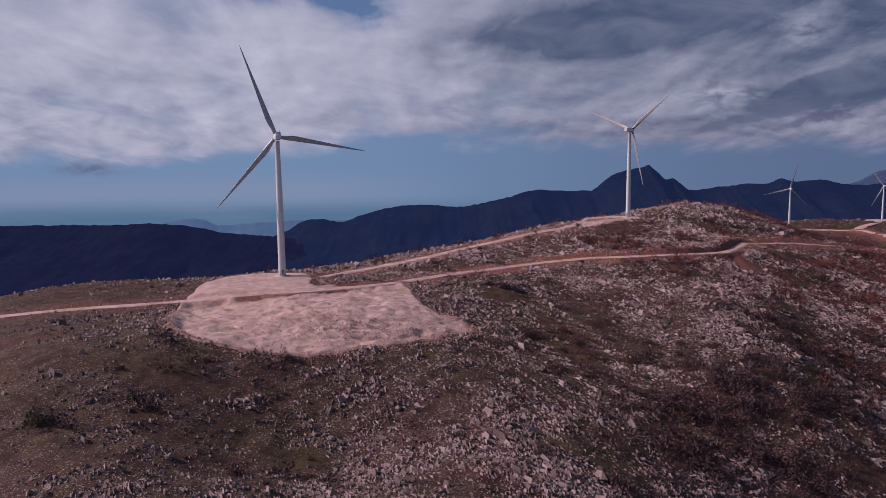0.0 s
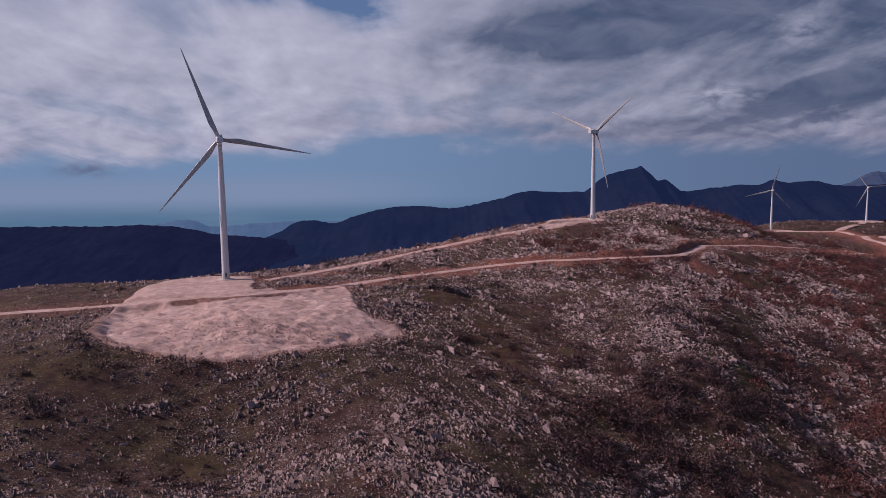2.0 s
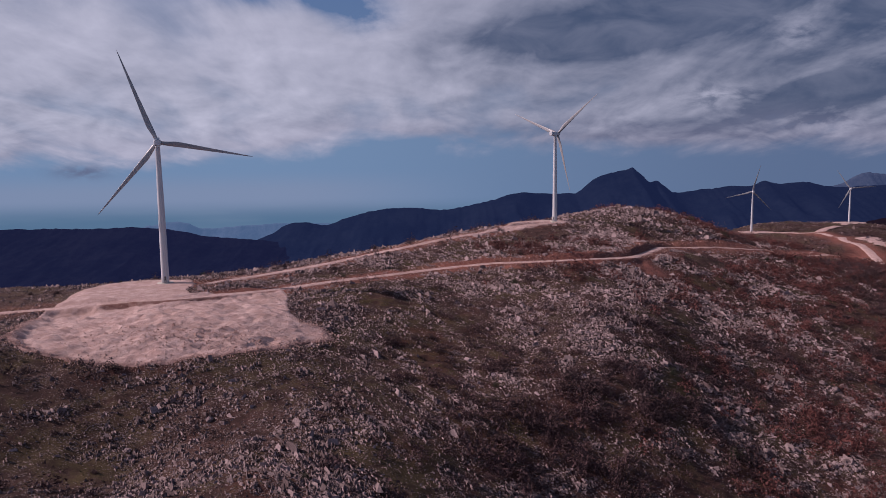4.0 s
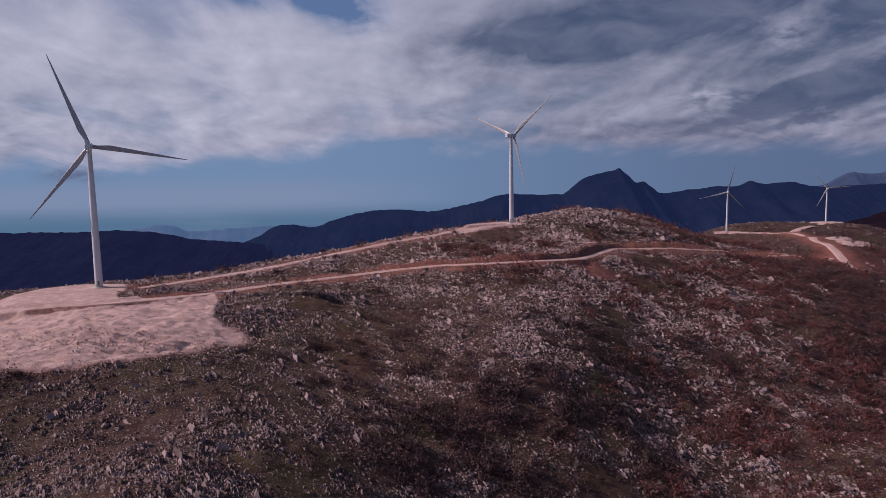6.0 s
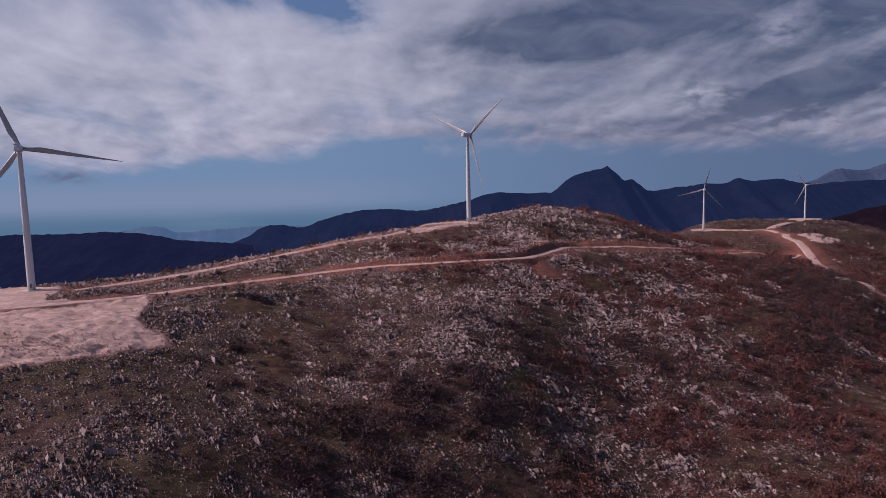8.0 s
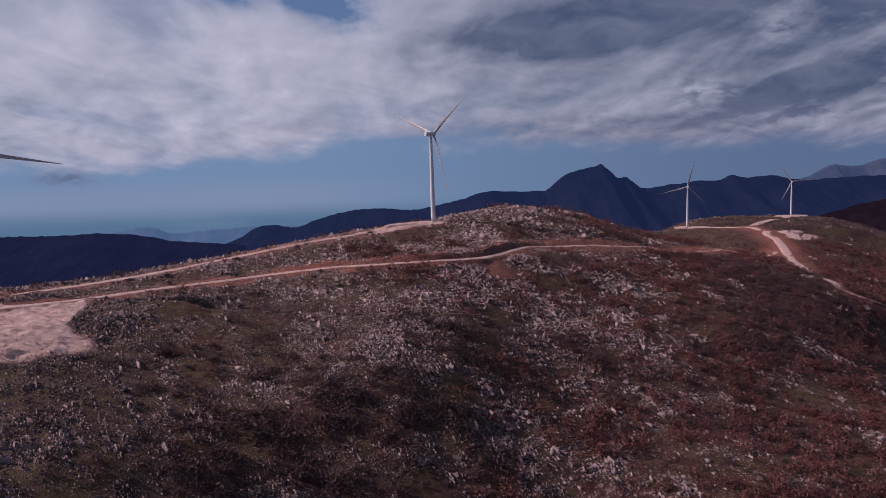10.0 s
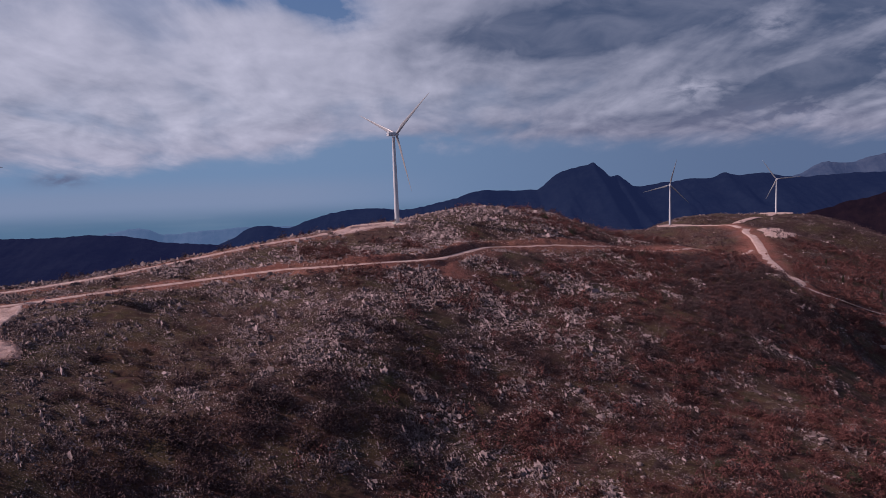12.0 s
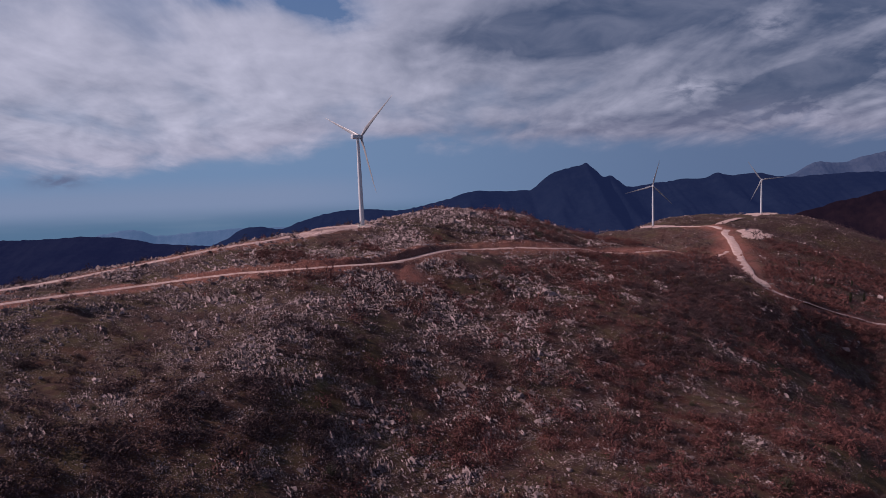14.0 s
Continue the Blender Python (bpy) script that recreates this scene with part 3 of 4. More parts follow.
def build_road(key):
    line, lev, half = LINES[key]
    tang = np.gradient(line, axis=0)
    tang /= np.linalg.norm(tang, axis=1)[:, None]
    norm = np.stack([-tang[:, 1], tang[:, 0]], 1)
    across = np.array([-1.35, -1.02, -0.6, -0.35, 0, 0.35, 0.6, 1.02, 1.35])
    crown = np.array([-0.7, 0.16, 0.12, 0.20, 0.26, 0.20, 0.12, 0.16, -0.7])
    verts = []
    for k in range(len(line)):
        w = half * (1 + 0.16 * vnoise(k * 3.0, across * 4, 14, 71, 2))
        p = line[k][None] + norm[k][None] * (across * w)[:, None]
        z = lev[k] + crown + RAISE.get(key, 0.0) + 0.05 * vnoise(p[:, 0], p[:, 1], 2.5, 77)
        verts += [(*q, h) for q, h in zip(p, z)]
    me = mesh_from(key, verts, grid_faces(len(across), len(line)), GRAVEL)
    tagged(new(key, me), "pale pinkish gravel track with worn wheel ruts", "road", kind="structure")


for key in ROADS:
    build_road(key)


def spoil(x, y, d):
    """Tipped and bulldozed spoil in front of the stand, a low bank below the track's edge."""
    line = LINES["road_lower"][0]
    edge = np.interp(x, line[:, 0], line[:, 1]) - 5.5
    w = step(d, 1, 8) * step(edge + vnoise(x, y, 12, 89, 2) * 1.2 - y, 0, 1.4)
    lumps = np.abs(vnoise(x * 0.6, y, 9, 83, 4)) * 2.6 + np.abs(vnoise(x * 0.45, y, 3, 87, 2)) * 0.9
    return w * (lumps - 3.1 + 1.9 * step(x, -95, -45))


def build_stand(key, outline, cell, heap, label):
    o = np.array(outline, float)
    xs, ys = np.arange(o[:, 0].min() - 6, o[:, 0].max() + 6, cell), np.arange(o[:, 1].min() - 6, o[:, 1].max() + 6, cell)
    X, Y = np.meshgrid(xs, ys)
    d = inside(X, Y, outline) + vnoise(X, Y, 9, 81, 3) * 2.6
    Z = land(X, Y) + (0.35 if cell < 2 else 1.1)
    if heap:
        Z = Z + spoil(X, Y, d)
    Z = Z - 1.6 * step(-d, -0.6, 1.2)
    keep = d > -2.2
    faces = grid_faces(len(xs), len(ys))
    faces = faces[keep.ravel()[faces].all(1)]
    used = np.unique(faces)
    remap = np.full(X.size, -1)
    remap[used] = np.arange(len(used))
    verts = np.stack([X.ravel(), Y.ravel(), Z.ravel()], 1)[used]
    me = mesh_from(key, verts, remap[faces], GRAVEL)
    if heap:     # raw earth shows in the bank below the track and along the foot of the spoil
        line = LINES["road_lower"][0]
        x, y = verts[:, 0], verts[:, 1]
        below = np.interp(x, line[:, 0], line[:, 1]) - 6.3 - y
        earth = np.exp(-(below / 1.7) ** 2) * step(vnoise(x, y, 14, 85, 2), -0.35, 0.1)
        earth = np.maximum(earth, 0.8 * (1 - step(d.ravel()[used], 0.0, 5.0)) * (y < 372))
        me.attributes.new("earth", "FLOAT", "POINT").data.foreach_set("value", earth.astype(np.float32))
    tagged(new(key, me), label, "gravel stand", kind="structure")


build_stand("pavement_1", APRON, 1.0, True, "levelled gravel stand with heaped pale pink spoil slope")
build_stand("pavement_2", STAND_T2, 1.2, False, "small levelled pale gravel stand on a hill")
build_stand("pavement_3", STAND_T3, 3.0, False, "distant pale gravel stand")
build_stand("pavement_4", STAND_T4, 3.0, False, "distant pale gravel stand")
build_stand("pavement_5", CLEARING, 3.0, False, "bulldozed pale clearing beside the track")

# ---------------------------------------------------------------- distant mountains
# crest lines: x and height along each range
PLATEAU = [(-4329, -327), (-3124, -329), (-2515, -331), (-2209, -335), (-1810, -333), (-1594, -332), (-1409, -346), (-1226, -385), (-1072, -401), (-855, -419), (-607, -466), (-297, -554)]
RANGE = [(-1323, -518), (-1082, -469), (-944, -424), (-838, -361), (-736, -350), (-600, -367), (-427, -313), (-221, -276), (-50, -273), (87, -287), (224, -273), (397, -232), (569, -192), (741, -199), (879, -196), (912, -200), (965, -158), (1015, -118), (1068, -91), (1120, -78), (1171, -67), (1215, -60), (1250, -50), (1285, -74), (1312, -99), (1358, -137), (1388, -130), (1410, -134), (1450, -163), (1518, -200), (1674, -185), (1848, -170), (1990, -163), (2054, -139), (2130, -157), (2300, -149), (2441, -176), (2616, -180), (2931, -170), (3425, -181)]
FAR_RANGE = [(2200, -260), (2385, -219), (2602, -177), (2691, -129), (2780, -102), (2926, -113), (3070, -80), (3359, -44), (3728, -88), (4286, -172)]
SPUR = [(1300, -420), (1486, -263), (1594, -242), (1703, -212), (1811, -186), (1920, -165), (2002, -149), (2181, -130), (2401, -124), (2732, -131)]
COAST = [(-1900, -420), (-1814, -391), (-1673, -366), (-1595, -350), (-1498, -363), (-1396, -394), (-1115, -380), (-869, -371), (-552, -379), (-300, -420)]


def build_range(name, crest, depth, reach, mat, label, spur=60.0, seed=91):
    c = curve_through(crest, 12.0)
    order = np.argsort(c[:, 0])
    xs = np.arange(crest[0][0], crest[-1][0], 9.0)
    top = np.interp(xs, c[order, 0], c[order, 1]) + vnoise(xs, xs * 0, 70, seed, 3) * 5 + vnoise(xs, xs * 0, 22, seed + 3) * 2.5
    rows = np.concatenate([np.linspace(-0.15, 0, 3), np.linspace(0.02, 1, 44)])
    X, S = np.meshgrid(xs, rows)
    drop = np.clip(np.abs(S), 0, 1)
    ridges = 1 - np.abs(vnoise(X + S * 160, S * reach * 0.35, 230, seed + 5, 4))
    Z = top[None] + (-640 - top[None]) * drop ** 0.8 + (ridges - 0.75) * spur * np.clip(drop * 5, 0, 1) * (1 - drop * 0.6)
    Y = depth - S * reach + vnoise(X, S * 400, 200, seed + 9, 2) * 40 * np.clip(drop * 6, 0, 1)
    me = mesh_from(name, np.stack([X.ravel(), Y.ravel(), Z.ravel()], 1), grid_faces(len(xs), len(rows)), mat)
    tagged(new(name, me), label, "mountain", kind="structure")


# plateau and range: cloud shade is in the near-black colours, haze in the emission
FAR1 = mat_far("wooded_slope_painted_shade_haze", (0.002, 0.0035, 0.007, 1), (0.006, 0.008, 0.013, 1), (0.0095, 0.0125, 0.044, 1), 0.8)
FAR2 = mat_far("mountain_slope_painted_shade_haze", (0.0025, 0.0045, 0.009, 1), (0.006, 0.009, 0.015, 1), (0.0098, 0.0165, 0.053, 1), 0.9)
# farthest hills: thicker haze painted as bluish colour and stronger emission
FAR3 = mat_far("mountain_painted_haze", (0.02, 0.03, 0.05, 1), (0.04, 0.05, 0.07, 1), (0.030, 0.045, 0.10, 1), 0.9)
FAR4 = mat_far("coast_hills_painted_haze", (0.02, 0.03, 0.05, 1), (0.04, 0.05, 0.07, 1), (0.055, 0.105, 0.20, 1), 1.0)
# brown spur: the cloud shadow over it is painted into its very dark colours
FAR5 = mat_far("brown_spur_painted_shadow", (0.007, 0.004, 0.006, 1), (0.016, 0.009, 0.010, 1), (0.010, 0.008, 0.018, 1), 0.5)
build_range("backdrop_plateau", PLATEAU, 4300, 1700, FAR1, "long wooded plateau, cloud shade and blue haze painted in", 70, 91)
build_range("backdrop_range", RANGE, 4700, 1900, FAR2, "mountain range with a pointed peak, cloud shade and blue haze painted in", 90, 101)
build_range("backdrop_far_range", FAR_RANGE, 4880, 900, FAR3, "mountain shoulder far off, blue haze painted as glow", 60, 111)
build_range("backdrop_coast", COAST, 4860, 300, FAR4, "low coastal hills by the sea, blue haze painted as glow", 15, 121)
build_range("backdrop_spur", SPUR, 2900, 1100, FAR5, "dark brown wooded spur, cloud shadow put into its colour", 60, 131)

# ---------------------------------------------------------------- helpers for things


def part(name, bm, mat, parent, label=""):
    me = bpy.data.meshes.new(name)
    bm.normal_update()
    bm.to_mesh(me)
    bm.free()
    me.materials.append(mat)
    ob = new(name, me)
    ob.parent = parent
    return tagged(ob, label)


def lathe(profile, segs=40, caps=True):
    """A turned body: radius and height from bottom to top."""
    bm = bmesh.new()
    rings = [[bm.verts.new((r * math.cos(2 * math.pi * k / segs), r * math.sin(2 * math.pi * k / segs), z)) for k in range(segs)] for r, z in profile]
    for a, b in zip(rings, rings[1:]):
        for k in range(segs):
            bm.faces.new((a[k], a[(k + 1) % segs], b[(k + 1) % segs], b[k])).smooth = True
    if caps:
        bm.faces.new(rings[0][::-1])
        bm.faces.new(rings[-1])
    return bm


def box(sx, sy, sz, at=(0, 0, 0), bevel=0.0):
    bm = bmesh.new()
    bmesh.ops.create_cube(bm, size=1, matrix=Matrix.Translation(at) @ Matrix.Diagonal((sx, sy, sz, 1)))
    if bevel:
        bmesh.ops.bevel(bm, geom=bm.edges[:], offset=bevel, segments=3, affect="EDGES")
    return bm


def blade_mesh(length=52.5):
    """A blade that points up: round root, wide shoulder, thin twisted tip with a slight forward bend."""
    bm = bmesh.new()
    rings = []
    for s in np.linspace(0, 1, 34):
        r = s * length
        round_ = 1 - float(step(s, 0.03, 0.19))
        chord = 2.2 * round_ + (1 - round_) * (0.35 + 3.5 * (1 - s) ** 1.05)
        chord *= 1 - 0.75 * float(step(s, 0.965, 1.0))
        thick = chord * (round_ + (1 - round_) * (0.30 - 0.16 * s))
        twist = radians(16 * (1 - s) ** 2 + 2)
        bend = 1.7 * s * s
        ring = []
        for k in range(16):
            a = 2 * math.pi * k / 16
            cx, cy = math.cos(a) * chord / 2, math.sin(a) * thick / 2 * (1 - (1 - round_) * 0.45 * (1 - math.cos(a)) / 2)
            cx -= (1 - round_) * chord * 0.18
            ring.append(bm.verts.new((cx * math.cos(twist) - cy * math.sin(twist), cx * math.sin(twist) + cy * math.cos(twist) + bend, r)))
        rings.append(ring)
    for a, b in zip(rings, rings[1:]):
        for k in range(16):
            bm.faces.new((a[k], a[(k + 1) % 16], b[(k + 1) % 16], b[k])).smooth = True
    bm.faces.new(rings[0][::-1])
    bm.faces.new(rings[-1])
    return bm


HUB_Z = 80.0


def wind_turbine(label):
    """Upwind turbine at the origin; its rotor faces +y."""
    top = new("wind_turbine")
    tower = part("tower", lathe([(2.15, -0.5), (2.13, 4), (2.02, 22), (1.92, 35), (1.80, 48), (1.55, 62), (1.28, 77.4), (1.36, 77.5), (1.36, 78.0)], 48), WHITE, top)
    part("foundation", lathe([(4.6, -1.4), (4.6, 0.22), (4.45, 0.34), (2.3, 0.36)], 40), CONCRETE, top, "round raw concrete footing")
    door = part("door", box(0.95, 0.12, 2.2, (0, -2.14, 3.0), 0.05), DARK, tower, "dark grey steel tower door")
    steps = bmesh.new()
    for k in range(8):
        m = Matrix.Translation((0, -2.5 - 0.26 * (7 - k), 0.5 + 0.2 * k)) @ Matrix.Diagonal((1.0, 0.26, 0.05, 1))
        bmesh.ops.create_cube(steps, size=1, matrix=m)
    for side in (-0.52, 0.52):
        m = Matrix.Translation((side, -3.4, 1.2)) @ Matrix.Rotation(math.atan2(1.6, 2.1), 4, "X") @ Matrix.Diagonal((0.06, 2.7, 0.14, 1))
        bmesh.ops.create_cube(steps, size=1, matrix=m)
    part("steps", steps, DARK, top, "galvanised steel entry steps")
    nac = bmesh.new()
    rings = []
    for y, w, h, drop in ((-7.2, 1.35, 1.35, 0.15), (-6.9, 1.65, 1.62, 0.08), (-3.0, 1.9, 1.85, 0), (1.6, 1.9, 1.85, 0), (2.7, 1.62, 1.62, 0)):
        ring = []
        for k in range(28):
            a = 2 * math.pi * k / 28
            ca, sa = math.cos(a), math.sin(a)
            ring.append(nac.verts.new((w * math.copysign(abs(ca) ** 0.42, ca), y, HUB_Z + 0.1 + h * math.copysign(abs(sa) ** 0.42, sa) - drop)))
        rings.append(ring)
    for a, b in zip(rings, rings[1:]):
        for k in range(28):
            nac.faces.new((a[k], b[k], b[(k + 1) % 28], a[(k + 1) % 28]))
    nac.faces.new(rings[0])
    nac.faces.new(rings[-1][::-1])
    nacelle = part("nacelle", nac, WHITE, top)
    part("cooler", box(2.9, 0.35, 1.1, (0, -6.2, HUB_Z + 2.25), 0.06), WHITE, nacelle, "flat rear radiator on the roof")
    mast = lathe([(0.05, HUB_Z + 1.9), (0.04, HUB_Z + 3.9)], 8)
    bmesh.ops.translate(mast, vec=(0.9, -5.2, 0), verts=mast.verts)
    part("wind_mast", mast, DARK, nacelle, "thin weather mast")
    hub = lathe([(1.55, 2.6), (1.75, 3.0), (1.75, 4.9), (1.45, 5.7), (0.85, 6.25), (0.15, 6.45)], 28)
    bmesh.ops.rotate(hub, matrix=Matrix.Rotation(radians(-90), 3, "X"), verts=hub.verts)
    bmesh.ops.translate(hub, vec=(0, 0, HUB_Z), verts=hub.verts)
    part("hub", hub, WHITE, top, "rounded white spinner")
    for k in range(3):
        part("blade", blade_mesh(), BLADE, top)
    return tagged(top, label, "wind turbine", "wind turbines on the ridge")


def stand_turbine(top, x, y, z, axis, phase):
    """axis: degrees clockwise from +y that the rotor faces; phase: degrees clockwise, seen from behind, of the first blade."""
    top.matrix_basis = pose(x, y, z, 0, 0, -axis)
    tilt = Matrix.Translation((0, 0, HUB_Z)) @ Matrix.Rotation(radians(5), 4, "X")
    blades = [o for o in top.children if o.name.startswith("blade")]
    for k, o in enumerate(blades):
        o.matrix_basis = tilt @ Matrix.Translation((0, 3.9, 0)) @ Matrix.Rotation(radians(phase + 120 * k), 4, "Y") @ Matrix.Rotation(radians(-2), 4, "X") @ Matrix.Translation((0, 0, 1.3))


T1 = wind_turbine("white wind turbine on a broad gravel stand")
TURBINES = [T1] + [copy_thing(T1, Matrix()) for _ in range(3)]
tagged(TURBINES[1], "white wind turbine beside a rocky hilltop")
tagged(TURBINES[2], "distant white wind turbine on a low rise")
tagged(TURBINES[3], "far white wind turbine on a pale stand")
for top, row in zip(TURBINES, [(-93.0, 444.9, 1.6, -18, -20), (172.9, 717.0, 8.5, 43, -69), (689.0, 1530.0, -95.2, 12, 15), (1029.1, 1802.6, -107.2, 20, -35)]):
    stand_turbine(top, *row)

# ---------------------------------------------------------------- stones
CUBE_V = np.array([(a, b, c) for a in (-0.8, 0.8) for b in (-0.8, 0.8) for c in (-0.8, 0.8)])
CUBE_F = np.array([(0, 1, 3), (0, 3, 2), (4, 6, 7), (4, 7, 5), (0, 4, 5), (0, 5, 1), (2, 3, 7), (2, 7, 6), (1, 5, 7), (1, 7, 3)])


# a slab of bedrock standing out of the soil: a sloping ridge over a square foot
SLAB_V = np.array([(-0.95, -0.75, -0.8), (0.95, -0.75, -0.8), (0.95, 0.75, -0.8), (-0.95, 0.75, -0.8), (-0.75, 0.3, 0.8), (0.75, 0.15, 0.75)])
SLAB_F = np.array([(0, 1, 5), (0, 5, 4), (2, 3, 4), (2, 4, 5), (1, 2, 5), (3, 0, 4)])


def stones_mesh(name, x, y, size, rng, mat, shape="block", sink=0.30, flat=0.62, turn=-1.0, lift=0.0):
    """Many angular stones as one mesh."""
    n = len(x)
    z = land(x, y) + lift
    SV, SF = {"slab": (SLAB_V, SLAB_F), "block": (CUBE_V, CUBE_F)}[shape]
    ax = np.stack([size * rng.uniform(0.8, 2.0, n), size * rng.uniform(0.4, 0.85, n), size * rng.uniform(0.5, 1.3, n) * flat / 0.62], 1)
    v = SV[None] * (1 + rng.uniform(-0.30, 0.30, (n, len(SV), 3)))
    v = v * ax[:, None, :]
    tip = rng.normal(0, 0.30, n)
    c, s = np.cos(tip)[:, None], np.sin(tip)[:, None]
    v = np.stack([v[..., 0] * c - v[..., 2] * s, v[..., 1], v[..., 0] * s + v[..., 2] * c], -1)
    a = np.where(rng.random(n) < 0.78, turn + rng.normal(0, 0.33, n), rng.uniform(0, math.pi, n))
    c, s = np.cos(a)[:, None], np.sin(a)[:, None]
    v = np.stack([v[..., 0] * c - v[..., 1] * s, v[..., 0] * s + v[..., 1] * c, v[..., 2]], -1)
    v += np.stack([x, y, z + ax[:, 2] * (1 - 2 * sink)], 1)[:, None, :]
    f = SF[None] + (np.arange(n) * len(SV))[:, None, None]
    return mesh_from(name, v.reshape(-1, 3), f.reshape(-1, 3), mat, smooth=False)


BARE = {"road_lower": 4.5, "road_upper": 2.0, "road_valley": 2.0}     # freshly cut banks, still clear of old stones


def off_roads(x, y, margin=1.0):
    ok = np.ones(x.shape, bool)
    for key, (line, lev, half) in LINES.items():
        d, _, _ = near_line(x, y, line, lev, half + 32)
        ok &= d > half + margin + BARE.get(key, 0.0) + np.clip(y - 640, 0, 400) * 0.05
    for o in (APRON, STAND_T2):
        ok &= inside(x, y, o) < -0.5
    return ok & (spill_amount(x, y) < 0.45)


rng = np.random.default_rng(7)


def in_view_wedge(rng, n, y0, y1, bias):
    """Places spread over the slope before the camera's line, thicker nearer to it."""
    y = y0 + (y1 - y0) * rng.random(n) ** bias
    x = rng.uniform(-0.62, 0.60, n) * y + rng.uniform(-5, 245, n)
    return x, y


def strew(name, count, limit, median, spread, power, shape, label, seed, y0=175, y1=880, bias=1.5, top=1.6):
    rng = np.random.default_rng(seed)
    x, y = in_view_wedge(rng, count, y0, y1, bias)
    if y0 > 800:
        x = rng.uniform(380, 1250, count)
    keep = (rng.random(len(x)) < rock_amount(x, y) ** power) & off_roads(x, y)
    x, y = x[keep][:limit], y[keep][:limit]
    size = np.clip(rng.lognormal(math.log(median), spread, len(x)), 0.12, top) * (0.85 + 0.55 * step(y, 330, 700)) * (0.75 + 0.5 * rock_amount(x, y))
    tagged(new(name, stones_mesh(name, x, y, size, rng, ROCK, shape)), label, "rocks", kind="stuff")


strew("loose_stones", 1050000, 150000, 0.30, 0.42, 1.75, "slab", "countless small grey limestone blocks over the slope", 11, bias=1.8)
strew("limestone_outcrops", 160000, 12000, 0.50, 0.42, 3.6, "slab", "weathered pale limestone outcrops in bands", 12)
strew("far_stones", 26000, 6000, 0.48, 0.4, 1.6, "slab", "pale limestone blocks on the far rise", 13, 840, 1850, 1.0, 2.5)

# broken rubble at the foot of the spoil slope and on the cut banks
u = rng.random(5200)
edge = np.array(APRON + APRON[:1], float)
k = rng.integers(0, len(APRON), 5200)
p = edge[k] + (edge[k + 1] - edge[k]) * u[:, None] + rng.normal(0, 2.4, (5200, 2))
low = p[:, 1] < 372
p = p[low]
q = np.stack([rng.normal(-35, 27, 3000), rng.normal(328, 11, 3000)], 1)
q = q[inside(q[:, 0], q[:, 1], APRON) > 1]
p = np.vstack([p, q])
for key in ("road_lower", "road_upper"):
    line, lev, half = LINES[key]
    i = rng.integers(0, len(line), 6000)
    tang = np.gradient(line, axis=0)
    tang /= np.linalg.norm(tang, axis=1)[:, None]
    side = np.where(rng.random(6000) < 0.5, 1, -1) * (half * 1.25 + np.abs(rng.normal(0, 2.6, 6000)))
    r = line[i] + np.stack([-tang[i, 1], tang[i, 0]], 1) * side[:, None]
    p = np.vstack([p, r[inside(r[:, 0], r[:, 1], APRON) < 0]])
tagged(new("road_rubble", stones_mesh("road_rubble", p[:, 0], p[:, 1], np.clip(rng.lognormal(-2.05, 0.5, len(p)), 0.08, 0.5), rng, RUBBLE, "block", 0.1, lift=np.where(inside(p[:, 0], p[:, 1], APRON) > 0, 0.3 + spoil(p[:, 0], p[:, 1], inside(p[:, 0], p[:, 1], APRON)), 0.0))), "broken pinkish limestone rubble along banks and spoil", "rocks", kind="stuff")

# ---------------------------------------------------------------- boulders
rng = np.random.default_rng(23)


def boulder(size, seed):
    bm = bmesh.new()
    bmesh.ops.create_icosphere(bm, subdivisions=3, radius=1.0)
    for v in bm.verts:
        p = v.co.copy()
        k = noise.noise(p * 1.3 + Vector((seed, 0, 0))) * 0.35 + noise.noise(p * 3.5 + Vector((0, seed, 0))) * 0.14
        crack = abs(noise.noise(Vector((p.x * 2.2, p.y * 2.2, p.z * 0.6 + seed))))
        v.co = p * (1 + k - 0.25 * max(0, 0.18 - crack) / 0.18)
        v.co.z *= 0.72
    bmesh.ops.scale(bm, vec=(size * 1.25, size * 0.9, size), verts=bm.verts)
    me = bpy.data.meshes.new("limestone_boulder")
    bm.to_mesh(me)
    bm.free()
    me.materials.append(ROCK)
    return me


BOULDERS = [boulder(1.0, s * 7.3) for s in range(5)]
SPOTS = [(272.9, 397.3, 2.6), (278.5, 374.1, 2.8), (331.9, 642.0, 3.0), (224.0, 424.4, 1.8), (338.3, 493.2, 2.0), (284.6, 328.5, 1.6), (-16.0, 262.5, 1.9), (-37.0, 243.1, 1.6), (124.2, 381.8, 1.7), (-77.1, 207.6, 1.8), (268.0, 402.0, 2.0), (276.5, 389.0, 2.2), (316.0, 566.0, 2.4), (305.0, 552.0, 2.0), (388.0, 371.0, 2.3), (380.0, 362.0, 1.9), (322.0, 555.0, 1.8), (240.0, 316.0, 1.8)]
tries = np.stack([rng.uniform(-120, 420, 400), rng.uniform(195, 560, 400)], 1)
tries = tries[off_roads(tries[:, 0], tries[:, 1], 3) & (rng.random(400) < rock_amount(tries[:, 0], tries[:, 1]))][:70]
SPOTS = [(x, y, 0.75 * s) for x, y, s in SPOTS] + [(x, y, rng.uniform(0.6, 1.15)) for x, y in tries]
